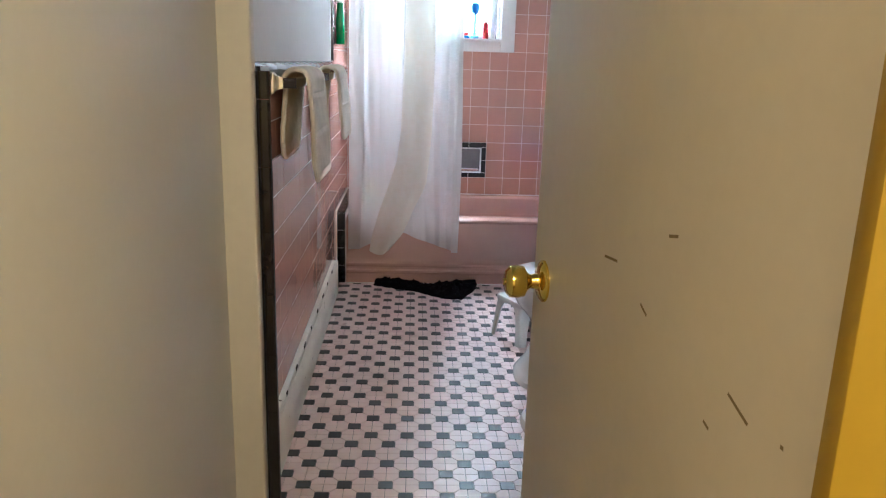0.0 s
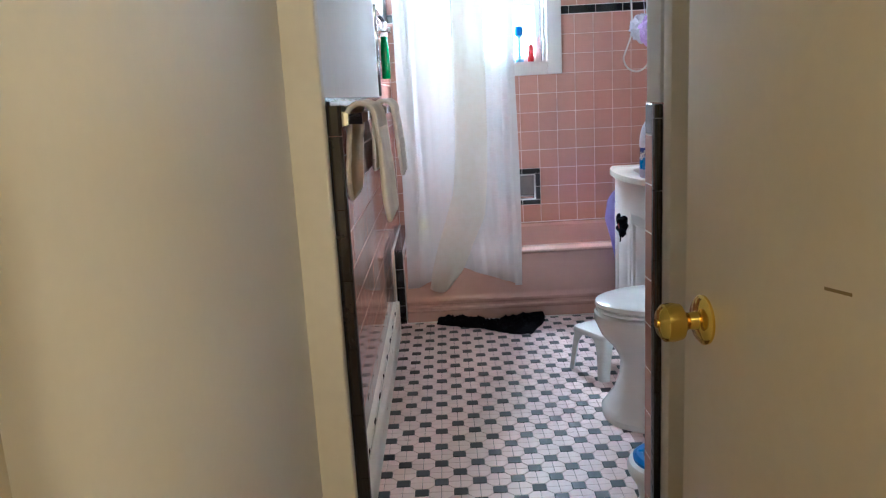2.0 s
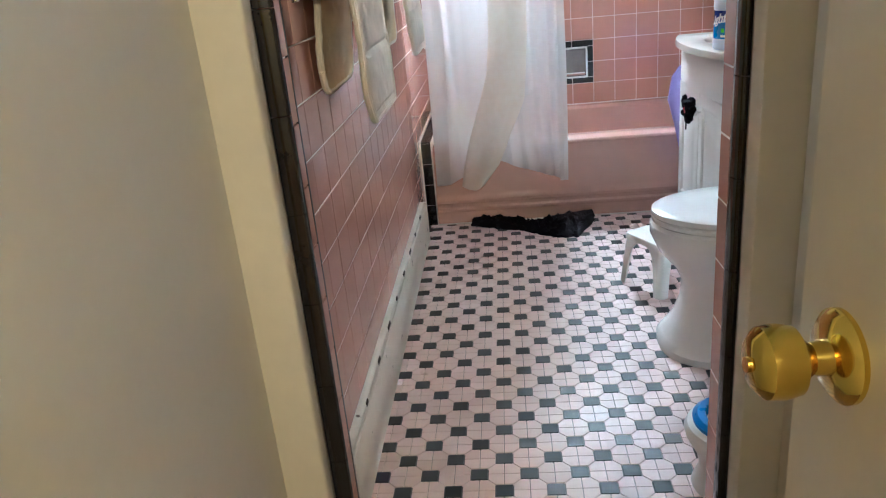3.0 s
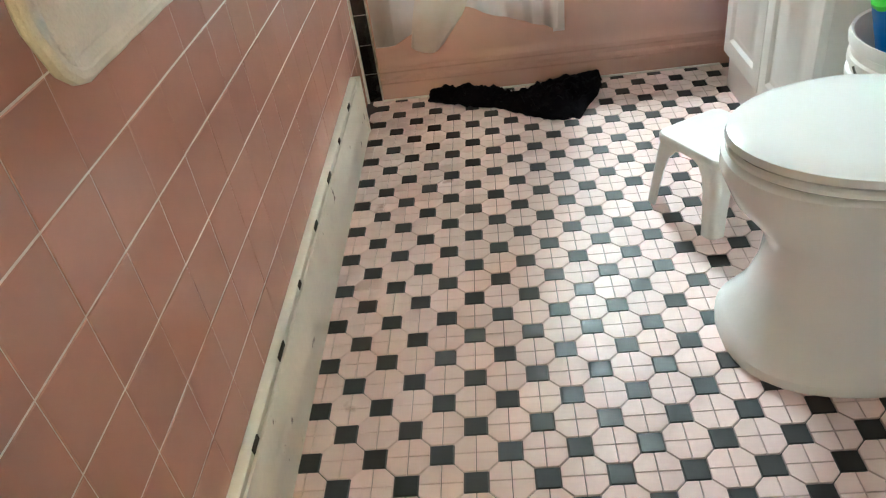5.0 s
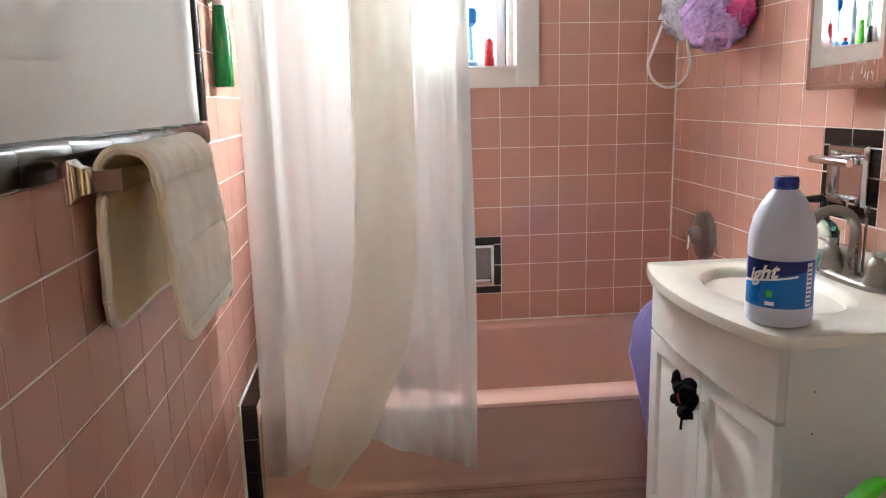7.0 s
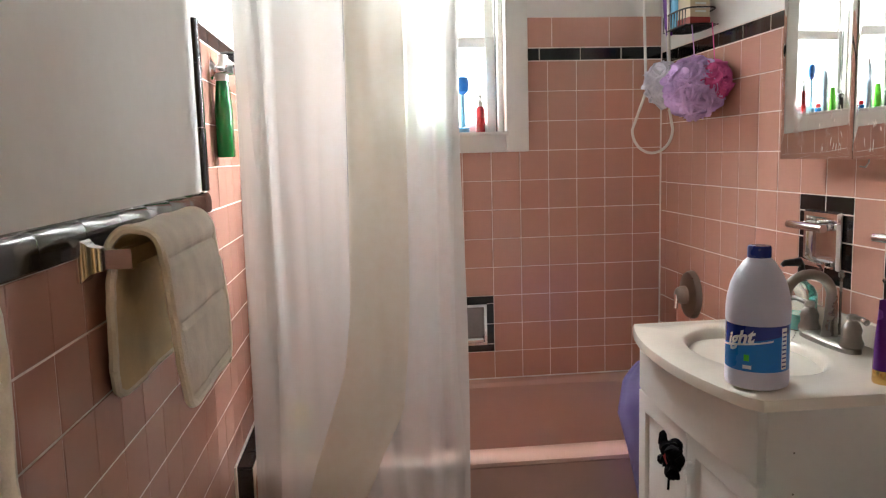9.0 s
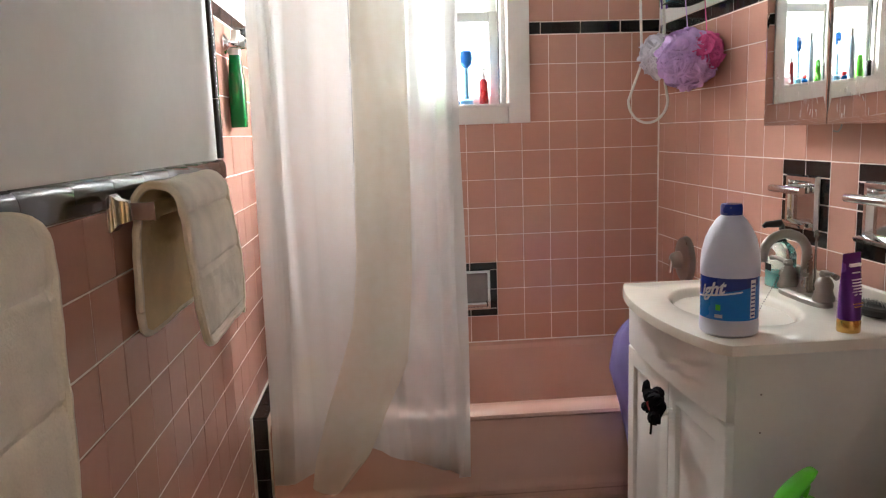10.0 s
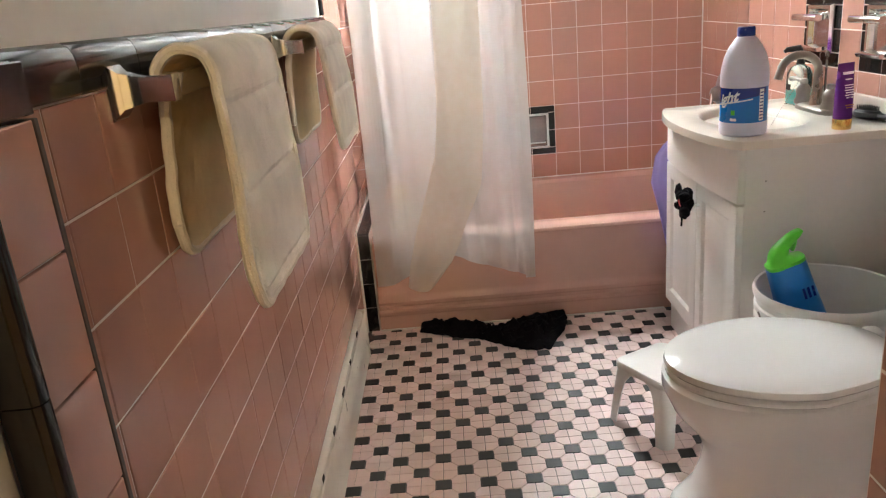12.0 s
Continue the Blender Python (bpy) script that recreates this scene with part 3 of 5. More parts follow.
def bow(y, end=0.722, mid=0.660):
    """The bowed front: x at y."""
    k = (y - (VY0 + VY1) / 2) / ((VY1 - VY0) / 2)
    return mid + (end - mid) * min(1.0, abs(k)) ** 2.2


def flat_ring(a, b_, z0, z1, inset, x):
    """A rectangle across the front at depth x, drawn in by inset."""
    return [(x, a + inset, z0 + inset), (x, b_ - inset, z0 + inset), (x, b_ - inset, z1 - inset), (x, a + inset, z1 - inset)]


ys = [VY0 + 0.001 + (VY1 - VY0 - 0.002) * i / 16 for i in range(17)]
lo = [(bow(y, 0.730, 0.712), y, 0.604) for y in ys] + [(0.747, y, 0.604) for y in reversed(ys)]
part("false_drawer", loft([lo, [(x, y, CT - 0.004) for x, y, _ in lo]]), WHITE_WOOD, vanity)
ym = (VY0 + VY1) / 2
DZ0, DZ1, DX = 0.112, 0.598, 0.727
for a, b_ in ((VY0 - 0.002, ym - 0.002), (ym + 0.002, VY1 - 0.003)):
    rings = [(0.0, 0.7465), (0.0, DX + 0.004), (0.0015, DX + 0.001), (0.005, DX), (0.046, DX), (0.051, DX + 0.0030), (0.055, DX + 0.0075), (0.061, DX + 0.0080), (0.080, DX + 0.0012), (0.084, DX)]
    d = part("door", loft([flat_ring(a, b_, DZ0, DZ1, i, x) for i, x in rings]), WHITE_WOOD, vanity, sharp=25)
    ky = (ym - 0.026) if a < ym - 0.01 else (ym + 0.026)
    part("knob", lathe([(0.004, 0), (0.004, 0.012), (0.013, 0.018), (0.014, 0.024), (0.009, 0.030), (0, 0.031)], 18, m=pose(DX + 0.001, ky, 0.530, 0, -90, 0)), WHITE_WOOD, d)
for y, z in ((VY0 - 0.0005, 0.66), (VY0 - 0.0005, 0.58)):
    part("screw_cap", lathe([(0, 0), (0.002, 0), (0.002, 0.0008), (0, 0.0008)], 10, m=pose(0.80, y, z, 90, 0, 0)), NICKEL, vanity)

# worktop with a sunk oval basin and a low splash
worktop = thing("basin_worktop", "cream cultured marble vanity top with an oval basin", "worktop")
CX, CY, RX, RY, ZT = 0.885, 3.60, 0.130, 0.200, 0.770
n = 72
outer = []
for i in range(n):
    a = 2 * math.pi * i / n
    c, s = math.cos(a), math.sin(a)
    lim_y = (VY1 + 0.012 - CY) if s > 0 else (CY - VY0 + 0.018)
    ky = lim_y / max(1e-6, abs(s))
    if c >= 0:
        kx = (XR - 0.003 - CX) / max(1e-6, c)
        t = min(kx, ky)
    else:
        t = ky
        lo_t, hi_t = 0.0, ky if ky < 2 else 2.0
        for _ in range(40):
            mid_t = (lo_t + hi_t) / 2
            if CX + mid_t * c > bow(CY + mid_t * s, 0.712, 0.664):
                lo_t = mid_t
            else:
                hi_t = mid_t
        t = lo_t
    outer.append((CX + t * c, CY + t * s))


def toward(k, z):
    """Between the basin's edge (k=0) and the outer edge (k=1)."""
    out = []
    for i, (x, y) in enumerate(outer):
        a = 2 * math.pi * i / n
        ex, ey = CX + RX * math.cos(math.atan2(math.sin(a) / 1.0, math.cos(a))), CY + RY * math.sin(a)
        out.append((ex + (x - ex) * k, ey + (y - ey) * k, z))
    return out


def inner(k, z):
    return [(CX + RX * k * math.cos(2 * math.pi * i / n), CY + RY * k * math.sin(2 * math.pi * i / n), z) for i in range(n)]


part("slab", loft([toward(1.0, 0.747), toward(1.0, 0.760), toward(0.985, 0.768), toward(0.95, ZT), toward(0.06, ZT), toward(0.0, ZT - 0.003), inner(0.95, ZT - 0.012), inner(0.86, ZT - 0.055), inner(0.62, ZT - 0.10), inner(0.3, ZT - 0.118), inner(0.08, ZT - 0.12)]), MARBLE, worktop)
part("splash", box(XR - 0.022, XR - 0.002, VY0 - 0.012, VY1 + 0.008, ZT, ZT + 0.055, 0.006), MARBLE, worktop)
part("drain", lathe([(0.021, 0), (0.021, 0.003), (0.014, 0.004), (0, 0.003)], 20, m=pose(CX, CY, ZT - 0.121)), CHROME, worktop, "chrome drain ring")
part("overflow", lathe([(0, 0), (0.006, 0.0), (0.006, 0.002), (0, 0.002)], 12, m=pose(CX - 0.118, CY + 0.01, ZT - 0.030, 0, 70, 0)), DARK_GAP, worktop, "dark overflow hole")

# ---- window ----
window = tagged(thing("window_1", "white double-hung window with bright daylight outside", "window"), kind="structure")
fr = part("window_frame", box(0.003, WX0, YF - 0.018, YF + 0.004, 1.225, 2.14, 0.004), WHITE_WOOD, window)
part("casing", box(WX1, 0.641, YF - 0.018, YF + 0.004, 1.225, 2.14, 0.004), WHITE_WOOD, window)
part("apron_board", box(WX0 + 0.001, WX1 - 0.001, YF - 0.017, YF + 0.004, 1.225, 1.294, 0.003), WHITE_WOOD, window)
part("head_casing", box(WX0 + 0.001, WX1 - 0.001, YF - 0.017, YF + 0.004, 2.06, 2.14, 0.003), WHITE_WOOD, window)
part("window_sill", box(WX0 + 0.001, WX1 + 0.006, YF - 0.030, 4.93, 1.288, 1.300, 0.003), WHITE_WOOD, window, "white painted sill")
for xa, xb in ((WX0 + 0.001, WX0 + 0.020), (WX1 - 0.020, WX1 - 0.001)):
    part("track", box(xa, xb, YF + 0.03, 4.93, 1.302, 2.058, 0.002), WHITE_WOOD, window)
    part("track_slot", box(xa + (0.019 if xa < 0.3 else -0.002), xb + (0.002 if xa < 0.3 else -0.019), 4.855, 4.872, 1.302, 2.058), DARK_GAP, window)


def sash(z0_, z1_, y):
    s = part("sash", box(WX0 + 0.021, WX0 + 0.055, y, y + 0.028, z0_, z1_, 0.003), WHITE_WOOD, window)
    part("stile", box(WX1 - 0.055, WX1 - 0.021, y, y + 0.028, z0_, z1_, 0.003), WHITE_WOOD, s)
    part("rail", box(WX0 + 0.056, WX1 - 0.056, y, y + 0.028, z0_, z0_ + 0.034, 0.003), WHITE_WOOD, s)
    part("rail", box(WX0 + 0.056, WX1 - 0.056, y, y + 0.028, z1_ - 0.038, z1_, 0.003), WHITE_WOOD, s)
    g = part("pane", box(WX0 + 0.056, WX1 - 0.056, y + 0.012, y + 0.016, z0_ + 0.035, z1_ - 0.039), GLASS, s, "clear window glass")
    g.visible_shadow = False


sash(1.303, 1.655, 4.882)
sash(1.625, 2.056, 4.912)
# self-lit siding sheet, its brightness comes from the material
back = setting("backdrop", box(-4, 4.6, 6.6, 6.7, -1.0, 4.5), SIDING, "white siding of the house next door, made to glow as daylight")
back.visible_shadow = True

# ---- mats on the two towel bars of the left wall ----


def towel_bar(y0, y1):
    bar = thing("towel_bar", "chrome towel bar with square flared brackets on the tile", "towel bar", group="towel bars on the left wall")
    part("rail", box(-0.302, -0.284, y0, y1, 1.080, 1.106, 0.003), CHROME, bar)
    for y in (y0, y1):
        lp = [[(x, y + sy * hy, 1.093 + sz * hz) for sy, sz in ((-1, -1), (1, -1), (1, 1), (-1, 1))] for x, hy, hz in ((XL + 0.001, 0.019, 0.030), (XL + 0.006, 0.019, 0.030), (-0.335, 0.013, 0.019), (-0.312, 0.0095, 0.013), (-0.280, 0.011, 0.014))]
        part("bracket", loft(lp), CHROME, bar)
    return bar


towel_bar(3.092, 3.535)
towel_bar(2.268, 2.700)


def hung_mat(y0, y1, back_z, front_z, xb, xf, seed, askew=0.0):
    mat_ = thing("bath_mat", "cream quilted terry bath mat folded over a towel bar", "bath mat", group="mats on the towel bars")
    path = []
    for i in range(17):
        path.append((xb + 0.014 * (i / 16) ** 2, back_z + (1.082 - back_z) * i / 16))
    for i in range(1, 12):
        a = math.pi * (1 - i / 12)
        path.append((-0.291 + 0.034 * math.cos(a), 1.092 + 0.036 * math.sin(a)))
    x2 = -0.291 + 0.034
    for i in range(25):
        k = i / 24
        path.append((x2 + (xf - x2) * k ** 0.8, 1.082 + (front_z - 1.082) * k))
    total, q = 0.0, [0.0]
    for a, b in zip(path, path[1:]):
        total += math.hypot(b[0] - a[0], b[1] - a[1])
        q.append(total)

    def at(s):
        s = min(max(s, 0), total)
        for i in range(len(q) - 1):
            if s <= q[i + 1] + 1e-9:
                k = (s - q[i]) / max(1e-9, q[i + 1] - q[i])
                a, b = path[i], path[i + 1]
                tx, tz = b[0] - a[0], b[1] - a[1]
                l = math.hypot(tx, tz)
                return a[0] + tx * k, a[1] + tz * k, -tz / l, tx / l
        return (*path[-1], 1, 0)

    def fn(off):
        def f(u, v):
            y = y0 + (y1 - y0) * u
            r, w = 0.045, min(u, 1 - u) * (y1 - y0)
            cut = 0.0 if w > r else r - math.sqrt(max(0.0, r * r - (r - w) ** 2))
            s = cut + (total - 2 * cut) * v
            x, z, nx, nz = at(s)
            quilt = sum(-0.0045 * math.exp(-((s - c) / 0.006) ** 2) for c in (total * 0.22, total * 0.42, total * 0.60, total * 0.78))
            edge = -0.0035 * math.exp(-((min(w, s, total - s) - 0.012) / 0.004) ** 2)
            wav = 0.0045 * noise.noise(Vector((y * 9 + seed, s * 9, seed))) + 0.002 * noise.noise(Vector((y * 40, s * 40, seed)))
            k = off + (quilt + edge + wav if off > 0.004 else wav)
            lean = 0.010 * (u - 0.5) * max(0.0, (s - total * 0.6))
            return (x + nx * k + lean, y + 0.004 * math.sin(s * 14 + seed) + askew * max(0.0, s / total - 0.5) * 2, z + nz * k)
        return f
    part("terry_face", sheet(fn(0.009), 44, 90, 0.0), TERRY, mat_, sharp=0)
    part("backing", sheet(fn(-0.002), 30, 60, 0.0), TERRY_BACK, mat_, "tan backing on the inner side", sharp=0)
    f = fn(0.0035)
    rim = [f(u / 24, 0) for u in range(25)] + [f(1, v / 60) for v in range(1, 61)] + [f(1 - u / 24, 1) for u in range(1, 25)] + [f(0, 1 - v / 60) for v in range(1, 61)]
    part("binding", tube(rim, 0.0072, 8), TERRY, mat_, "stitched cream binding")
    return mat_, f


m1, f1 = hung_mat(3.130, 3.470, 0.880, 0.858, -0.330, -0.236, 1.3)
part("label_loop", tube([f1(0.93, 0.995), (f1(0.94, 1)[0] + 0.004, f1(0.94, 1)[1], f1(0.94, 1)[2] - 0.012), (f1(0.95, 1)[0], f1(0.95, 1)[1] + 0.004, f1(0.95, 1)[2] - 0.026)], 0.0025, 6), TERRY, m1, "loose thread tag")
hung_mat(2.335, 2.662, 0.880, 0.826, -0.330, -0.234, 5.1, -0.075)

# ---- black cloth on the floor ----


def cloth(u, v):
    bot = np.interp(u, (0, 0.10, 0.25, 0.42, 0.55, 0.70, 0.84, 0.90, 1.0), (3.985, 3.962, 3.918, 3.880, 3.815, 3.768, 3.765, 3.850, 3.965))
    top = np.interp(u, (0, 0.10, 0.20, 0.32, 0.42, 0.50, 0.64, 0.80, 1.0), (4.020, 4.029, 4.029, 4.018, 3.970, 3.955, 4.000, 4.029, 4.020))
    n1 = noise.noise(Vector((u * 9, v * 4, 2.0)))
    n2 = noise.noise(Vector((u * 26, v * 12, 5.0)))
    y = bot + (top - bot) * v + 0.014 * n2
    rise = math.sin(math.pi * min(1, max(0, v))) ** 0.5 * math.sin(math.pi * min(1, max(0, u))) ** 0.3
    return (-0.146 + 0.540 * u + 0.012 * n1, min(y, 4.030), 0.003 + rise * (0.022 + 0.034 * max(0, n1) + 0.016 * (n2 + 0.4) + 0.010 * noise.noise(Vector((u * 55, v * 24, 9.0)))) + 0.07 * v * max(0.0, abs(u - 0.46) - 0.12))


single("floor_cloth", sheet(cloth, 110, 30), BLACK_CLOTH, "crumpled black cloth lying against the tub apron", "cloth")

# ---- step stool ----
stool = thing("step_stool", "white moulded plastic step stool beside the toilet", "stool", (0.540, 3.266, 0), 28.5)
SH, SX, SY = 0.184, 0.092, 0.099


def stool_loop(hx, hy, z, r=0.024, n=8):
    out = []
    for cx, cy, a0 in ((1, 1, 0), (-1, 1, 90), (-1, -1, 180), (1, -1, 270)):
        for i in range(n + 1):
            a = radians(a0 + 90 * i / n)
            out.append((cx * (hx - r) + r * math.cos(a), cy * (hy - r) + r * math.sin(a), z))
    return out


part("top", loft([stool_loop(SX - 0.006, SY - 0.006, SH - 0.020), stool_loop(SX - 0.001, SY - 0.001, SH - 0.020), stool_loop(SX, SY, SH - 0.016), stool_loop(SX, SY, SH - 0.004), stool_loop(SX - 0.003, SY - 0.003, SH), stool_loop(SX - 0.010, SY - 0.010, SH), stool_loop(SX - 0.013, SY - 0.013, SH - 0.0015)]), PLASTIC, stool, "flat white top with a rounded rim")


def corner_section(sx, sy, wide, out, r, thick, z):
    """An angle-shaped leg section with a rounded outer corner."""
    hx, hy = SX - 0.004 + out, SY - 0.004 + out
    arc = [(hx - r + r * math.cos(radians(a)), hy - r + r * math.sin(radians(a))) for a in range(0, 91, 15)]
    k = r - thick
    back_ = [(hx - r + k * math.cos(radians(a)), hy - r + k * math.sin(radians(a))) for a in range(90, -1, -15)]
    pts_ = [(hx, hy - wide)] + arc + [(hx - wide, hy), (hx - wide, hy - thick)] + back_ + [(hx - thick, hy - wide)]
    return [(sx * x, sy * y, z) for x, y in pts_]


for sx in (-1, 1):
    for sy in (-1, 1):
        part("leg", loft([corner_section(sx, sy, w_, o_, 0.020, 0.0045, z) for z, w_, o_ in ((0.0, 0.034, 0.016), (0.05, 0.036, 0.0115), (0.10, 0.040, 0.007), (0.135, 0.047, 0.0035), (0.155, 0.060, 0.001), (SH - 0.019, 0.082, 0.0))]), PLASTIC, stool)

# ---- bucket and the spray bottle in it ----
bucket = thing("bucket", "white ribbed plastic bucket holding a spray bottle", "bucket", (0.886, 3.113, 0))
prof = [(r_ * 1.06, z_ * 1.03) for r_, z_ in [(0.0, 0.004), (0.128, 0.004), (0.132, 0.0), (0.136, 0.004), (0.146, 0.315), (0.1465, 0.332), (0.152, 0.334), (0.152, 0.346), (0.147, 0.350), (0.147, 0.362), (0.153, 0.364), (0.153, 0.376), (0.149, 0.380), (0.149, 0.394), (0.155, 0.398), (0.157, 0.411), (0.154, 0.420), (0.149, 0.418), (0.146, 0.38), (0.133, 0.010), (0.0, 0.010)]]
part("pail", lathe(prof, 56), PLASTIC, bucket)
part("handle", tube([(0.163 * math.cos(a), 0.163 * math.sin(a), 0.381 - 0.15 * max(0.0, -math.sin(a))) for a in [math.pi + math.pi * i / 20 for i in range(21)]], 0.0028, 6), NICKEL, bucket, "wire handle hanging down")
spray = thing("spray_bottle", "blue spray bottle with a bright green trigger head", "spray bottle", (0.945, 3.115, 0.026))
tilt = pose(0, 0, 0, 0, -19, 0) @ Matrix.Scale(1.08, 4)
part("bottle", loft([[tuple(tilt @ Vector(p)) for p in oval(0, 0, rx, ry, z, 32, 2.8)] for z, rx, ry in ((0.0, 0.052, 0.036), (0.008, 0.058, 0.040), (0.16, 0.060, 0.041), (0.26, 0.056, 0.038), (0.33, 0.050, 0.034), (0.40, 0.045, 0.031), (0.465, 0.042, 0.028), (0.470, 0.036, 0.024))]), SPRAY_BLUE, spray)
head = part("trigger_head", loft([[tuple(tilt @ Vector(p)) for p in oval(cx, 0, rx, ry, z, 24, 3.0)] for z, cx, rx, ry in ((0.464, 0.000, 0.042, 0.028), (0.472, 0.000, 0.042, 0.028), (0.476, -0.006, 0.030, 0.022), (0.486, -0.010, 0.022, 0.017), (0.497, -0.006, 0.022, 0.016), (0.507, 0.006, 0.025, 0.015), (0.516, 0.022, 0.026, 0.014), (0.524, 0.036, 0.019, 0.013), (0.528, 0.042, 0.010, 0.010))]), GREEN, spray, "bright green sprayer")
part("trigger", loft([[tuple(tilt @ Vector(p)) for p in oval(cx, 0, rx, 0.009, z, 12)] for z, cx, rx in ((0.512, 0.030, 0.008), (0.504, 0.031, 0.006), (0.496, 0.027, 0.005), (0.489, 0.022, 0.003))]), GREEN, head)
for i in range(3):
    part("print_bar", box(0.006 + 0.010 * i, 0.011 + 0.010 * i, -0.0385, -0.0365, 0.385, 0.410), NAVY, spray, "dark bars of unreadable print").matrix_local = tilt
part("leaf_mark", loft([[(x, -0.0415, z) for x, z in ((0.0, 0.27), (0.010, 0.29), (0.006, 0.315), (-0.004, 0.30))], [(x, -0.0405, z) for x, z in ((0.0, 0.27), (0.010, 0.29), (0.006, 0.315), (-0.004, 0.30))]]), GREEN, spray, "small green leaf mark").matrix_local = tilt

# ---- small white pot behind the partition ----
pot = thing("toilet_brush_pot", "small white plastic pot with a blue ring on top", "pot", (0.466, 2.190, 0))
part("body", lathe([(0, 0), (0.080, 0.0), (0.086, 0.006), (0.070, 0.05), (0.078, 0.09), (0.100, 0.128), (0.104, 0.145), (0.098, 0.158), (0.085, 0.164), (0, 0.164)], 40), PLASTIC, pot)
part("ring", lathe([(0.086, 0.160), (0.088, 0.172), (0.078, 0.180), (0.062, 0.180), (0.058, 0.168), (0.058, 0.160)], 40), BLUE, pot, "bright blue ring")

# ---- on the vanity top ----
jug = thing("bleach_jug", "white plastic jug with a blue label and blue cap", "bottle", (0.768, 3.366, ZT), -30)
JR = [(0.050, 0.0), (0.0565, 0.004), (0.058, 0.012), (0.058, 0.032), (0.0565, 0.036), (0.0565, 0.122), (0.058, 0.126), (0.058, 0.150), (0.056, 0.170), (0.050, 0.196), (0.040, 0.218), (0.028, 0.236), (0.021, 0.243), (0.019, 0.250), (0, 0.250)]
JUG = material("bluish_white_plastic", (0.66, 0.68, 0.80), 0.34, vary=0.04, bump=0.04, scale=10.0)
part("body", lathe([(0, 0.003)] + JR, 44), JUG, jug)
part("cap", lathe([(0.0205, 0.243), (0.0215, 0.246), (0.0215, 0.262), (0.0195, 0.266), (0, 0.266)], 28), NAVY, jug, "dark blue screw cap")


def band(r, a0, a1, z0f, z1f, n=40):
    """A wrapped label patch: angles in degrees, heights as functions of 0..1."""
    b = bmesh.new()
    lo = [b.verts.new((r * math.cos(radians(a0 + (a1 - a0) * i / n)), r * math.sin(radians(a0 + (a1 - a0) * i / n)), z0f(i / n))) for i in range(n + 1)]
    hi = [b.verts.new((r * math.cos(radians(a0 + (a1 - a0) * i / n)), r * math.sin(radians(a0 + (a1 - a0) * i / n)), z1f(i / n))) for i in range(n + 1)]
    for i in range(n):
        b.faces.new((lo[i], lo[i + 1], hi[i + 1], hi[i]))
    return b


lab = part("label", band(0.0569, 150, 400, lambda k: 0.036, lambda k: 0.122, 60), BLUE, jug, "bright blue wrap label")
part("label_top", band(0.0572, 150, 340, lambda k: 0.076 + 0.030 * k, lambda k: 0.122), NAVY, lab, "navy upper half of the label")
part("label_stripe", band(0.0574, 170, 300, lambda k: 0.073 + 0.030 * k * 0.68, lambda k: 0.0765 + 0.030 * k * 0.68), WHITE_INK, lab)
part("label_code", band(0.0574, 318, 332, lambda k: 0.040, lambda k: 0.118), WHITE_INK, lab, "white panel of unreadable small print")
for i in range(9):
    part("print_line", band(0.0576, 319.5, 330.5, lambda k, i=i: 0.044 + 0.008 * i, lambda k, i=i: 0.047 + 0.008 * i, 4), NAVY, lab)
part("label_seal", band(0.0574, 248, 258, lambda k: 0.056, lambda k: 0.068), GREEN, lab, "small green and yellow seal")
part("label_mark", band(0.0574, 246, 262, lambda k: 0.041, lambda k: 0.048), WHITE_INK, lab)


def wrapped_text(words, r, a_mid, z, size, mat, parent, name="lettering", slope=0.0):
    """Letters bent round a standing cylinder."""
    cu = bpy.data.curves.new(name, "FONT")
    cu.body, cu.size, cu.align_x, cu.offset, cu.shear = words, size, "CENTER", 0.0012, 0.25
    tmp = bpy.data.objects.new(name, cu)
    scene.collection.objects.link(tmp)
    bpy.context.view_layer.update()
    me = bpy.data.meshes.new_from_object(tmp.evaluated_get(bpy.context.evaluated_depsgraph_get()))
    bpy.data.objects.remove(tmp)
    b = bmesh.new()
    b.from_mesh(me)
    bmesh.ops.subdivide_edges(b, edges=[e for e in b.edges if e.calc_length() > size * 0.3], cuts=2)
    for v in b.verts:
        a = radians(a_mid) + v.co.x / r
        v.co = Vector((r * math.cos(a), r * math.sin(a), z + v.co.y + slope * v.co.x))
    return part(name, b, mat, parent, sharp=0)


wrapped_text("ight", 0.0578, 238, 0.086, 0.036, WHITE_INK, lab, slope=0.25)

tube_ = thing("hair_product_tube", "metallic purple tube standing on a gold cap", "tube", (1.000, 3.322, ZT), 20)
part("cap", lathe([(0, 0), (0.0215, 0.0), (0.0225, 0.003), (0.0225, 0.024), (0.021, 0.026), (0, 0.026)], 32), GOLD, tube_, "gold screw cap")
body = part("tube_body", loft([oval(0, 0, 0.0225, ry, z, 28, 2.0) if z < 0.05 else oval(0, 0, rx, ry, z, 28, 2.2) for z, rx, ry in ((0.027, 0.0225, 0.0225), (0.04, 0.023, 0.022), (0.08, 0.0245, 0.018), (0.12, 0.026, 0.011), (0.150, 0.027, 0.004), (0.162, 0.027, 0.0015))]), PURPLE, tube_)
for z, w in ((0.135, 0.030), (0.122, 0.020), (0.108, 0.026), (0.102, 0.024), (0.096, 0.026), (0.090, 0.022), (0.084, 0.026), (0.078, 0.020), (0.060, 0.026), (0.054, 0.022)):
    depth = 0.0215 - (z - 0.04) * 0.135
    part("print_bar", box(-w / 2, w / 2, -depth - 0.0015, -depth + 0.003, z, z + (0.006 if z > 0.13 else 0.0022)), GOLD if z < 0.07 else WHITE_INK, body)

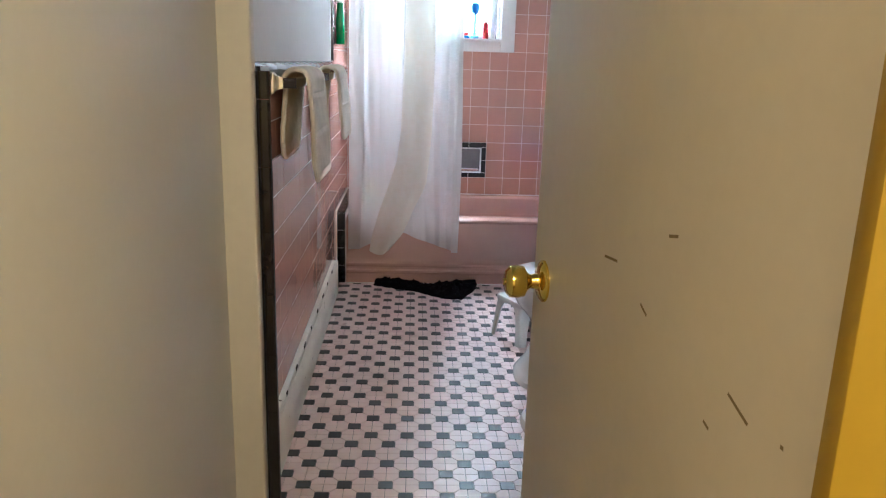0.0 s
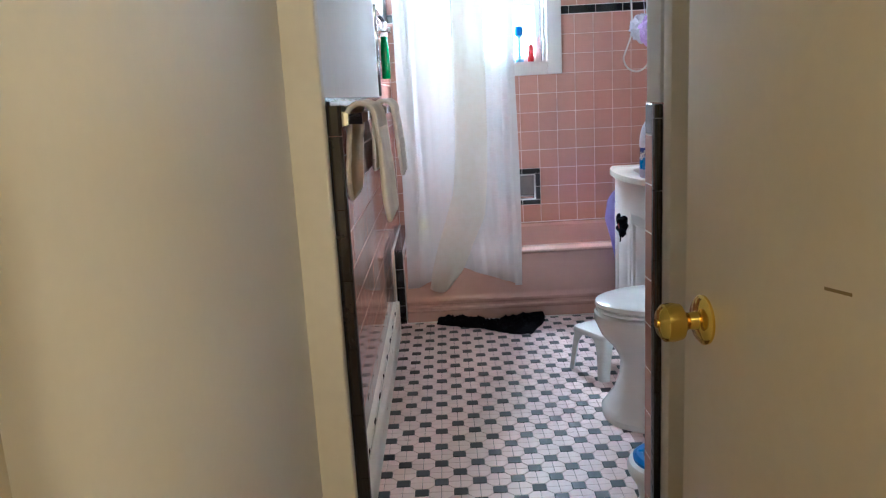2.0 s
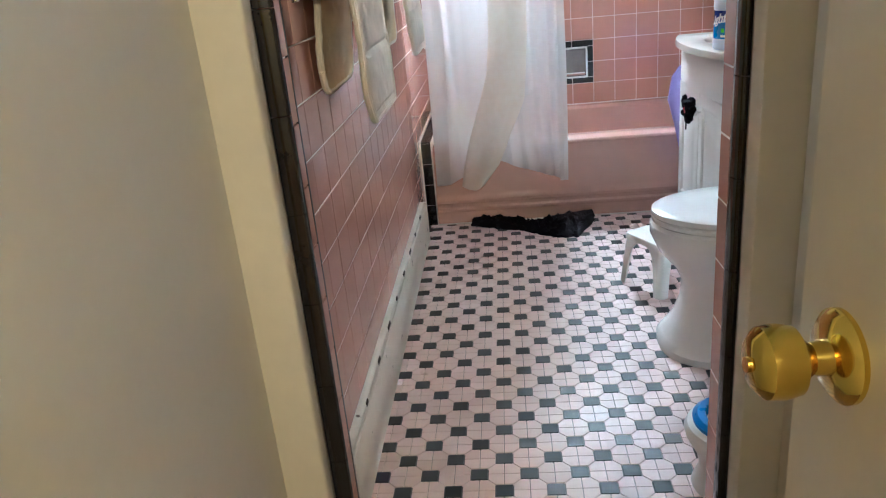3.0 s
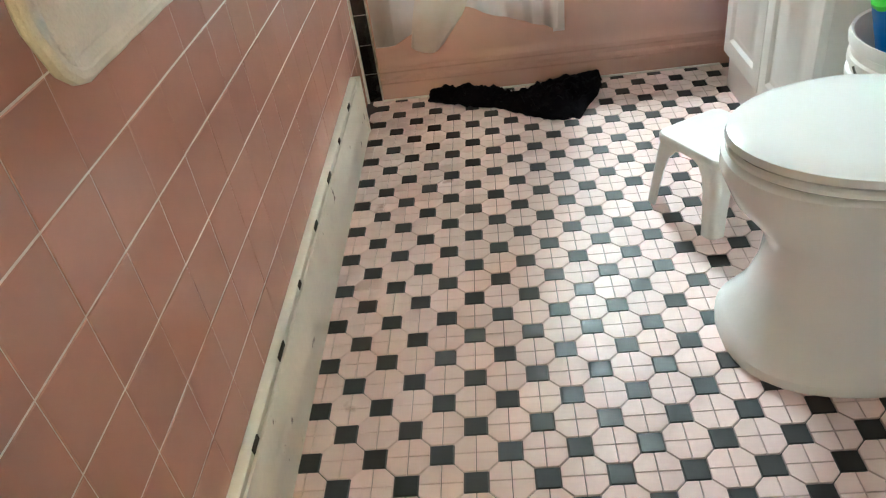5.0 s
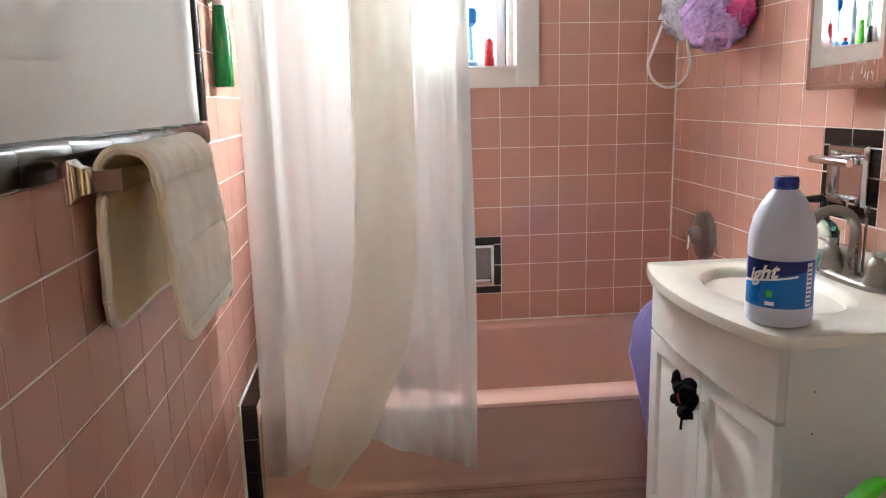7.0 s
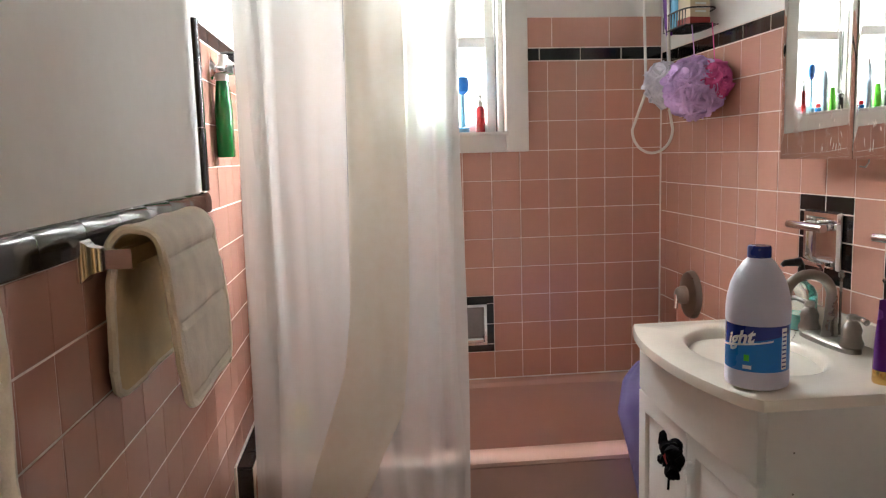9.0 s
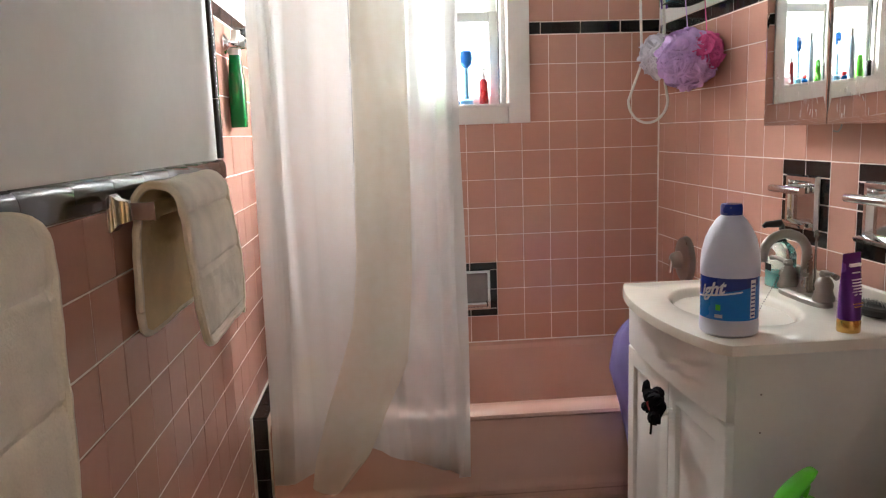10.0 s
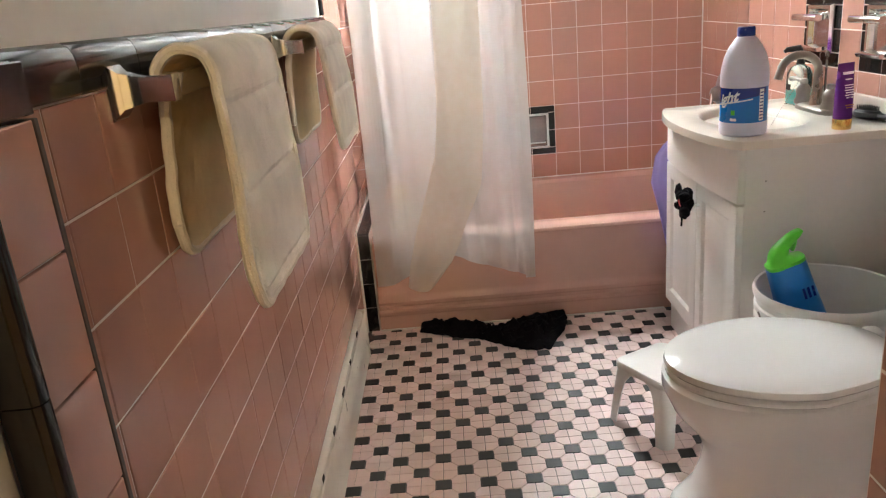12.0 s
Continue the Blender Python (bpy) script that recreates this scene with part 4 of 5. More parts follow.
faucet = thing("faucet", "brushed nickel two-handle centerset basin faucet", "faucet", (1.072, 3.605, ZT))
part("base_plate", loft([oval(0, 0, 0.026, 0.100, 0.0, 40, 3), oval(0, 0, 0.026, 0.100, 0.010, 40, 3), oval(0, 0, 0.020, 0.094, 0.017, 40, 3), oval(0, 0, 0.012, 0.08, 0.019, 40, 3)]), NICKEL, faucet)
arc = [(0.0, 0, 0.015), (0.002, 0, 0.06), (0.002, 0, 0.105)] + [(-0.053 + 0.055 * math.cos(a), 0, 0.112 + 0.050 * math.sin(a)) for a in [math.pi * i / 14 for i in range(13)]] + [(-0.109, 0, 0.110), (-0.112, 0, 0.098)]
part("spout", tube(arc, [0.019, 0.014, 0.0125] + [0.0115] * 13 + [0.0115, 0.0125], 18), NICKEL, faucet)
part("lift_rod", lathe([(0.003, 0.02), (0.003, 0.150), (0.006, 0.153), (0.0065, 0.162), (0.003, 0.168), (0, 0.168)], 12, m=pose(0.024, 0, 0)), NICKEL, faucet)
for s in (-1, 1):
    h = part("handle", lathe([(0.024, 0.014), (0.025, 0.022), (0.021, 0.030), (0.019, 0.040), (0.021, 0.050), (0.017, 0.062), (0.010, 0.070), (0.012, 0.076), (0.009, 0.084), (0, 0.085)], 28, m=pose(0, 0.078 * s, 0)), NICKEL, faucet)
    part("lever", tube([(0, 0.078 * s, 0.076), (-0.004, 0.095 * s, 0.080), (-0.008, 0.120 * s, 0.083), (-0.010, 0.140 * s, 0.080)], [0.0075, 0.006, 0.0055, 0.007], 12), NICKEL, h)
chain = thing("plug_chain", "thin ball chain with a ring lying into the basin", "chain")
pts = []
for i in range(46):
    k = i / 45
    pts.append((1.050 - 0.152 * k, 3.585 - 0.040 * k, 0.925 - 0.215 * k + 0.02 * k * (1 - k)))
b = bmesh.new()
for p in pts:
    bmesh.ops.create_icosphere(b, subdivisions=1, radius=0.0016, matrix=Matrix.Translation(p))
part("ball_chain", b, NICKEL, chain)
part("ring", tube([(pts[-1][0] - 0.008 + 0.008 * math.cos(a), pts[-1][1] + 0.008 * math.sin(a), pts[-1][2] - 0.004) for a in [2 * math.pi * i / 18 for i in range(19)]], 0.0012, 6), GOLD, chain, "small brass ring")

soap = thing("soap_dispenser", "clear pump bottle with teal soap and black pump", "soap dispenser", (1.093, 3.756, ZT))
part("bottle", loft([oval(0, 0, 0.030, 0.040, 0.0, 32, 3), oval(0, 0, 0.031, 0.041, 0.004, 32, 3), oval(0, 0, 0.031, 0.041, 0.090, 32, 3), oval(0, 0, 0.024, 0.032, 0.108, 32, 2.6), oval(0, 0, 0.013, 0.013, 0.118, 32, 2), oval(0, 0, 0.013, 0.013, 0.124, 32, 2)]), CLEAR, soap, "clear plastic bottle")
part("liquid", loft([oval(0, 0, 0.028, 0.038, 0.003, 28, 3), oval(0, 0, 0.029, 0.039, 0.006, 28, 3), oval(0, 0, 0.029, 0.039, 0.040, 28, 3)]), TEAL, soap, "teal liquid soap")
part("pump", tube([(0, 0, 0.120), (0, 0, 0.160), (-0.004, 0, 0.166), (-0.040, 0.006, 0.164), (-0.048, 0.007, 0.158)], [0.012, 0.007, 0.011, 0.008, 0.005], 12), BLACK_PLASTIC, soap, "black pump head")
part("label", box(-0.0335, -0.0315, -0.012, 0.014, 0.045, 0.062, 0), DARK_GAP, soap)

brush = thing("hairbrush", "black hairbrush lying on its back", "hairbrush", (1.118, 3.392, ZT), 12)
part("paddle", loft([oval(0, 0.02, 0.016, 0.035, 0.004, 28), oval(0, 0.02, 0.022, 0.045, 0.010, 28), oval(0, 0.02, 0.022, 0.045, 0.020, 28), oval(0, 0.02, 0.017, 0.038, 0.025, 28)]), BLACK_PLASTIC, brush)
part("grip", tube([(0, -0.02, 0.014), (0, -0.05, 0.014), (0, -0.085, 0.012), (0, -0.108, 0.011)], [0.008, 0.007, 0.010, 0.006], 12), BLACK_PLASTIC, brush)
b = bmesh.new()
for i in range(7):
    for j in range(9):
        x, y = -0.015 + 0.005 * i, -0.012 + 0.008 * j
        if (x / 0.018) ** 2 + ((y - 0.02) / 0.038) ** 2 < 1:
            tube([(x, y, 0.024), (x * 1.2, y, 0.037)], 0.0007, 4, b)
part("bristles", b, BLACK_PLASTIC, brush)

rag = thing("hair_scrunchie", "black scrunchie with red threads hung on the cabinet knob", "scrunchie", (0.692, 3.567, 0.528))
lobes = [Vector((-0.004 + 0.006 * math.sin(5 * a), (0.022 + 0.011 * math.sin(3 * a + 1)) * math.cos(a), 0.012 + (0.026 + 0.009 * math.sin(4 * a)) * math.sin(a))) for a in [2 * math.pi * i / 80 for i in range(81)]]
b = tube(lobes, [0.013 + 0.006 * math.sin(9 * i / 80 * 2 * math.pi) + 0.003 * math.sin(i * 2.1) for i in range(81)], 12)
part("cloth_ring", b, BLACK_CLOTH, rag)
for y, z, ly, lz in ((0.030, 0.040, 0.014, 0.020), (-0.026, 0.036, -0.018, 0.010), (0.034, -0.004, 0.016, -0.010), (-0.030, -0.006, -0.014, -0.012)):
    part("loose_end", tube([(-0.006, y * 0.5, z * 0.6 + 0.006), (-0.014, y, z), (-0.010, y + ly * 0.6, z + lz * 0.7), (-0.006, y + ly, z + lz)], [0.008, 0.012, 0.009, 0.002], 8), BLACK_CLOTH, rag)
part("red_thread", tube([(-0.020, 0.006, 0.028), (-0.022, -0.004, 0.014), (-0.020, -0.010, 0.004), (-0.022, 0.004, 0.018)], 0.0016, 6), RED, rag, "red thread")
part("cord", tube([(-0.010, -0.006, -0.010), (-0.014, -0.007, -0.034), (-0.015, -0.006, -0.058)], 0.0028, 6), BLACK_CLOTH, rag)

# ---- lavender baby bath standing between the vanity and the tub ----


def bath_fn(u, v):
    z = 0.03 + 0.63 * v
    edge = np.interp(z, (0.03, 0.26, 0.40, 0.51, 0.60, 0.645, 0.66), (0.775, 0.757, 0.728, 0.698, 0.712, 0.745, 0.79))
    x = edge + (1.11 - edge) * u
    lip = math.exp(-((x - edge) / 0.018) ** 2)
    return (x, 3.962 + 0.035 * (1 - lip) * math.sin(math.pi * min(1, (x - edge) * 3)) - 0.014 * lip, z)


single("baby_bath", sheet(bath_fn, 40, 50, 0.005), LAVENDER, "lavender plastic baby bath standing on its side behind the vanity", "baby bath")

# ---- wall fixtures of the vanity wall ----


def wall_holder(y0, y1):
    h = thing("wall_holder", "recessed chrome tumbler holder set in a black tile border", "tumbler holder", group="chrome holders over the vanity")
    a, b_, z0_, z1_ = y0 + 0.042, y1 - 0.042, 0.922, 1.055
    m_ = (a + b_) / 2
    part("frame", loft([[(XR - d_, y, z) for y, z in ((a - g_, z0_ - g_), (b_ + g_, z0_ - g_), (b_ + g_, z1_ + g_), (a - g_, z1_ + g_))] for d_, g_ in ((0.004, 0.004), (0.013, 0.0), (0.013, -0.010), (0.006, -0.014), (-0.003, -0.018))], cap=False), CHROME, h)
    part("recess", box(XR + 0.001, XR + 0.004, a + 0.012, b_ - 0.012, z0_ + 0.012, z1_ - 0.012), CHROME, h)
    part("bar", tube([(XR - 0.050, a - 0.006, z1_ - 0.032), (XR - 0.052, a + 0.02, z1_ - 0.031), (XR - 0.052, b_ - 0.02, z1_ - 0.031), (XR - 0.050, b_ + 0.006, z1_ - 0.032)], [0.010, 0.0105, 0.0105, 0.010], 16), CHROME, h, "rounded chrome bar")
    for y in (a + 0.022, b_ - 0.022):
        part("arm", box(XR - 0.050, XR + 0.002, y - 0.006, y + 0.006, z1_ - 0.040, z1_ - 0.024, 0.002), CHROME, h)
    part("tray", loft([[(XR + 0.002, y, 0.930), (XR - 0.038, y, 0.926), (XR - 0.042, y, 0.934), (XR - 0.036, y, 0.938), (XR + 0.002, y, 0.940)] for y in (a + 0.010, m_, b_ - 0.010)]), CHROME, h)


wall_holder(3.652, 3.869)
wall_holder(3.3265, 3.5435)
dish = thing("soap_dish", "recessed chrome soap dish in a black tile border", "soap dish")
part("frame", loft([[(x, YF - d_, z) for x, z in ((0.314 - g_, 0.498 - g_), (0.471 + g_, 0.498 - g_), (0.471 + g_, 0.655 + g_), (0.314 - g_, 0.655 + g_))] for d_, g_ in ((0.004, 0.003), (0.011, 0.0), (0.011, -0.010), (0.003, -0.015), (-0.003, -0.018))], cap=False), CHROME, dish)
part("back", box(0.328, 0.457, YF + 0.001, YF + 0.004, 0.512, 0.641), material("dull_grey_metal", (0.26, 0.25, 0.245), 0.5, 0.6, vary=0.2), dish)
part("tray", loft([[(x, YF + 0.002, 0.516), (x, YF - 0.030, 0.514), (x, YF - 0.034, 0.524), (x, YF - 0.028, 0.530), (x, YF + 0.002, 0.530)] for x in (0.332, 0.392, 0.453)]), CHROME, dish)

cabinet = thing("medicine_cabinet", "wall-hung mirrored medicine cabinet with two spotted doors", "medicine cabinet")
part("body", box(1.094, XR - 0.002, 3.31, 3.80, 1.205, 1.84, 0.002), WHITE_WOOD, cabinet)
for y0_, y1_ in ((3.571, 3.853), (3.286, 3.568)):
    d_ = part("mirror_door", loft([[(x, y, z) for y, z in ((y0_ + i, 1.187 + i), (y1_ - i, 1.187 + i), (y1_ - i, 1.860 - i), (y0_ + i, 1.860 - i))] for x, i in ((1.093, 0.0), (1.086, 0.0), (1.084, 0.016))]), MIRROR, cabinet, "silvered mirror door with water spots", sharp=10)
    drip = random.Random(int(y0_ * 1000))
    for _ in range(16):
        z = 1.205 + 0.15 * drip.random() ** 2.2
        y = (y0_ + 0.02 + 0.10 * drip.random()) if y0_ > 3.5 else (y1_ - 0.02 - 0.13 * drip.random())
        w_, h_, lean_ = drip.uniform(0.0005, 0.0013), drip.uniform(0.003, 0.013), drip.uniform(-0.004, 0.004)
        b = bmesh.new()
        b.faces.new([b.verts.new((1.0835, y + w_ * math.cos(a) + lean_ * math.sin(a), z + h_ * math.sin(a))) for a in [2 * math.pi * i / 8 for i in range(8)]])
        part("water_mark", b, CAULK, d_, "chalky dried water mark")
part("hook", tube([(1.10, 3.535, 1.204), (1.10, 3.535, 1.180), (1.096, 3.540, 1.170), (1.090, 3.550, 1.172)], 0.002, 6), NICKEL, cabinet)

valve = thing("shower_valve", "brushed nickel oval shower valve with a lever", "valve", (XR, 4.495, 0.715))
vm = pose(0, 0, 0, 0, -90, 0)
part("plate", lathe([(0, 0.0), (1.0, 0.0), (1.0, 0.008), (0.94, 0.020), (0.5, 0.028), (0, 0.029)], 40, m=vm @ Matrix.Diagonal((0.084, 0.074, 1, 1))), NICKEL, valve)
part("hub", lathe([(0.032, 0.020), (0.031, 0.044), (0.026, 0.056), (0.018, 0.062), (0, 0.064)], 28, m=vm), NICKEL, valve)
part("lever", tube([(-0.056, 0, 0.0), (-0.060, -0.004, -0.014), (-0.064, -0.008, -0.030), (-0.066, -0.010, -0.044)], [0.011, 0.009, 0.007, 0.008], 12), CHROME, valve)

# ---- shower caddy, hose, sponges ----
hose = single("shower_hose", tube([Vector((0.965 - 0.010 * math.sin(k * 3), 4.45, 2.0 - 0.62 * k)) for k in [i / 20 for i in range(20)]] + [Vector((0.984 + 0.069 * math.cos(a), 4.45, 1.285 + 0.077 * math.sin(a) * (1 if math.sin(a) < 0 else 0.6))) for a in [math.pi + math.pi * i / 20 * 1.08 for i in range(21)]] + [Vector((1.047 - 0.012 * k, 4.46, 1.34 + 0.46 * k)) for k in [i / 12 for i in range(13)]], 0.0046, 12), WHITE_WOOD, "white ribbed shower hose hanging in a loop", "hose")
caddy = thing("shower_caddy", "black wire shower caddy holding bottles", "caddy", (1.09, 4.41, 1.600))
for z in (0.0, 0.05):
    part("hoop", tube([(0.055 * math.copysign(abs(math.cos(a)) ** 0.6, math.cos(a)), 0.10 * math.copysign(abs(math.sin(a)) ** 0.6, math.sin(a)), z) for a in [2 * math.pi * i / 32 for i in range(33)]], 0.0026, 6), WIRE, caddy)
for i in range(9):
    y = -0.095 + 0.0235 * i
    part("floor_wire", tube([(-0.053, y * 0.9, 0.05), (-0.054, y * 0.9, 0.0), (0.054, y * 0.9, 0.0)], 0.0018, 6), WIRE, caddy)
part("neck", tube([(0.052, 0, 0.05), (0.054, 0, 0.30), (0.052, 0, 0.42)], 0.003, 6), WIRE, caddy)
carton = thing("soap_carton", "cream and red printed carton in the shower caddy", "carton", (1.088, 4.378, 1.604), 8)
part("box", box(-0.035, 0.035, -0.035, 0.035, 0, 0.15, 0.002), CARTON, carton)
part("red_band", box(-0.0358, 0.0358, -0.0358, 0.0358, 0.0, 0.022, 0.0), material("dark_red_print", (0.30, 0.03, 0.025), 0.4), carton)
for i in range(3):
    part("print_bar", box(-0.018, 0.020, -0.0366, -0.0352, 0.036 + 0.012 * i, 0.042 + 0.012 * i), WHITE_INK, carton)
bl = thing("blue_shampoo_bottle", "blue and violet shampoo bottle in the caddy", "bottle", (1.070, 4.455, 1.604))
part("body", loft([oval(0, 0, 0.024, 0.026, 0, 24), oval(0, 0, 0.026, 0.028, 0.01, 24), oval(0, 0, 0.026, 0.028, 0.17, 24), oval(0, 0, 0.015, 0.016, 0.19, 24)]), material("sky_blue_plastic", (0.10, 0.36, 0.60), 0.3), bl)
part("cap", lathe([(0.014, 0.19), (0.014, 0.22), (0, 0.221)], 20), PURPLE, bl)
vi = thing("violet_bottle", "dark violet bottle leaning in the caddy", "bottle", (1.048, 4.478, 1.590))
part("body", loft([oval(0, 0, 0.012, 0.012, 0, 20), oval(-0.004, 0, 0.016, 0.016, 0.10, 20), oval(-0.008, 0, 0.016, 0.016, 0.19, 20)]), material("violet_plastic", (0.14, 0.03, 0.34), 0.3), vi)


def pouf(name, place, radius, mat, label, seed, count=90):
    """A bath sponge: many small ruffled petals round a core."""
    b_ = bmesh.new()
    r_ = random.Random(seed)
    for _ in range(count):
        d_ = Vector((r_.gauss(0, 1), r_.gauss(0, 1), r_.gauss(0, 1))).normalized()
        base_, size = d_ * radius * r_.uniform(0.50, 0.74), radius * r_.uniform(0.24, 0.36)
        m_ = Matrix.Translation(base_) @ d_.to_track_quat("Z", "Y").to_matrix().to_4x4() @ Matrix.Rotation(r_.uniform(0, 6.28), 4, "Z")
        ph, nn = r_.uniform(0, 6.28), 16
        rings = []
        for kr, kz in ((0.12, 0.0), (0.55, 0.55), (0.95, 0.95), (1.12, 0.90)):
            rings.append([b_.verts.new(m_ @ Vector((size * kr * math.cos(2 * math.pi * i / nn) * 1.15, size * kr * math.sin(2 * math.pi * i / nn) * 0.75, size * (kz * 0.8 + 0.16 * kr * math.sin(3 * 2 * math.pi * i / nn + ph))))) for i in range(nn)])
        for a, c in zip(rings, rings[1:]):
            for i in range(nn):
                b_.faces.new((a[i], a[(i + 1) % nn], c[(i + 1) % nn], c[i]))
    s = thing(name, label, "bath sponge", place, group="net sponges under the caddy")
    part("net_ruffle", b_, mat, s, sharp=0)
    part("cord", tube([(0, 0, radius * 0.5), (0.004, 0.01, radius * 1.2), (0.0, 0.02, 1.598 - place[2])], 0.0016, 6), mat, s)


pouf("bath_sponge", (1.056, 4.300, 1.405), 0.094, LILAC_NET, "lilac net bath sponge hanging under the shower caddy", 3, 300)
pouf("bath_sponge", (1.098, 4.250, 1.425), 0.058, MAGENTA_NET, "magenta net bath sponge hanging beside the lilac one", 7, 120)
pouf("bath_sponge", (1.008, 4.390, 1.425), 0.074, CLEAR_FILM, "white net bath sponge hanging beside the lilac one", 9, 170)

# ---- green bottle on a chrome holder, shower end of the left wall ----
hold = thing("shower_bar_bracket", "chrome bracket on the shower wall tile", "bracket", (XL, 4.060, 1.455))
part("flange", lathe([(0, 0), (0.026, 0), (0.026, 0.004), (0.018, 0.012), (0.010, 0.016), (0.010, 0.040), (0.015, 0.046), (0.015, 0.060), (0, 0.062)], 24, m=pose(0, 0, 0, 0, 90, 0)), CHROME, hold)
part("rail", tube([(0.050, 0, 0), (0.050, 0.55, 0)], 0.008, 12), CHROME, hold)
gb = thing("green_spray_bottle", "dark green bottle with a white pump hung on the bracket", "bottle", (-0.328, 4.085, 1.230))
part("body", loft([oval(0, 0, 0.020, 0.032, 0.0, 28, 3), oval(0, 0, 0.022, 0.034, 0.006, 28, 3), oval(0, 0, 0.022, 0.034, 0.12, 28, 3), oval(0, 0, 0.018, 0.026, 0.17, 28, 2.6), oval(0, 0, 0.016, 0.020, 0.198, 28, 2.4)]), DARK_GREEN, gb)
part("pump", loft([oval(0, 0, 0.017, 0.020, 0.198, 20), oval(0, 0, 0.016, 0.018, 0.225, 20), oval(0, 0, 0.010, 0.014, 0.240, 20), oval(0.004, 0.01, 0.012, 0.022, 0.248, 20), oval(0.004, 0.012, 0.012, 0.026, 0.266, 20)]), PLASTIC, gb, "white pump top")

# ---- bottle on the tub rim behind the curtain ----
rim_bottle = thing("yellow_capped_bottle", "pale green bottle with a yellow cap on the tub rim", "bottle", (-0.176, 4.082, RIM))
part("body", loft([oval(0, 0, 0.026, 0.018, 0.0, 28, 2.6), oval(0, 0, 0.028, 0.020, 0.005, 28, 2.6), oval(0, 0, 0.028, 0.020, 0.090, 28, 2.6), oval(0, 0, 0.020, 0.016, 0.112, 28, 2.2), oval(0, 0, 0.013, 0.013, 0.118, 28)]), material("pale_green_plastic", (0.46, 0.52, 0.30), 0.35, vary=0.08), rim_bottle)
part("cap", loft([oval(0, 0, 0.017, 0.015, 0.118, 24), oval(0, 0, 0.026, 0.019, 0.124, 24), oval(0, 0, 0.027, 0.020, 0.148, 24), oval(0, 0, 0.020, 0.016, 0.160, 24), oval(0, 0, 0.008, 0.008, 0.164, 24)]), YELLOW, rim_bottle, "bright yellow cap")

# ---- bottles on the window sill ----


def sill_bottle(name, x, y, profile, mat, cap, cap_mat, label):
    t_ = thing(name, label, "bottle", (x, y, 1.300), group="bottles on the window sill")
    part("body", lathe(profile, 24), mat, t_)
    part("cap", lathe(cap, 20), cap_mat, t_)


sill_bottle("red_pump_bottle", 0.470, 4.835, [(0, 0), (0.016, 0), (0.017, 0.004), (0.017, 0.085), (0.010, 0.096), (0, 0.097)], RED, [(0.009, 0.096), (0.010, 0.112), (0.005, 0.116), (0.004, 0.128), (0.010, 0.130), (0.010, 0.138), (0, 0.139)], PLASTIC, "small red bottle with a white pump")
sill_bottle("blue_capped_brush", 0.405, 4.840, [(0, 0), (0.024, 0), (0.024, 0.018), (0.009, 0.022), (0.0075, 0.15), (0, 0.15)], material("pale_blue_plastic", (0.20, 0.55, 0.75), 0.3), [(0.009, 0.140), (0.022, 0.152), (0.026, 0.180), (0.021, 0.203), (0, 0.208)], SPRAY_BLUE, "pale stand with a bright blue rounded top")
sill_bottle("clear_green_bottle", 0.215, 4.835, [(0, 0), (0.026, 0), (0.027, 0.004), (0.027, 0.060), (0.020, 0.10), (0, 0.10)], GREEN, [(0.020, 0.10), (0.019, 0.155), (0.012, 0.175), (0.014, 0.19), (0, 0.192)], CLEAR, "half-full bottle of bright green liquid")
sill_bottle("silver_blue_bottle", 0.290, 4.838, [(0, 0), (0.028, 0), (0.028, 0.14), (0.014, 0.185), (0, 0.186)], material("grey_blue_plastic", (0.34, 0.45, 0.52), 0.3), [(0.013, 0.185), (0.012, 0.22), (0, 0.222)], NICKEL, "grey-blue bottle with a dull metal cap")
razor = thing("red_blue_soap_bar", "small red and blue packet on the window sill", "packet", (0.350, 4.825, 1.300), 15)
part("lower", box(-0.022, 0.022, -0.016, 0.016, 0, 0.016, 0.005), SPRAY_BLUE, razor)
part("upper", box(-0.018, 0.016, -0.012, 0.012, 0.017, 0.034, 0.006), RED, razor)
dark = thing("dark_jar", "small dark jar on the window sill", "jar", (0.135, 4.835, 1.300))
part("body", lathe([(0, 0), (0.022, 0), (0.023, 0.05), (0.018, 0.056), (0, 0.056)], 24), BLACK_PLASTIC, dark)
part("lid", lathe([(0.0235, 0.056), (0.0235, 0.070), (0, 0.071)], 24), BLACK_PLASTIC, dark)

# ---- hall ceiling lamp ----
hl = thing("hall_lamp", "round warm glass ceiling lamp in the hall", "ceiling lamp", (0.33, -0.60, 0))
part("canopy", lathe([(0.08, 2.404), (0.08, 2.38), (0.03, 2.36), (0, 2.36)], 32), BRASS, hl)
part("stem", tube([(0, 0, 2.36), (0, 0, 2.26)], 0.008), BRASS, hl)

# ---- tiles: built last, alike pieces share a mesh ----
_cache = {}


def tile_mesh(w, h, mat, name, thick=0.0075, edge=0.0012):
    key = (round(w, 4), round(h, 4), mat.name)
    if key not in _cache:
        b = bmesh.new()
        rings = []
        for k, z in ((0.0, 0.0), (0.0, thick - edge), (edge, thick)):
            rings.append([b.verts.new((sx * (w / 2 - k), sy * (h / 2 - k), z)) for sx, sy in ((-1, -1), (1, -1), (1, 1), (-1, 1))])
        for a, c in zip(rings, rings[1:]):
            for i in range(4):
                b.faces.new((a[i], a[(i + 1) % 4], c[(i + 1) % 4], c[i]))
        b.faces.new(rings[-1])
        _cache[key] = mesh_of(name, b, mat, 20)
    return _cache[key]


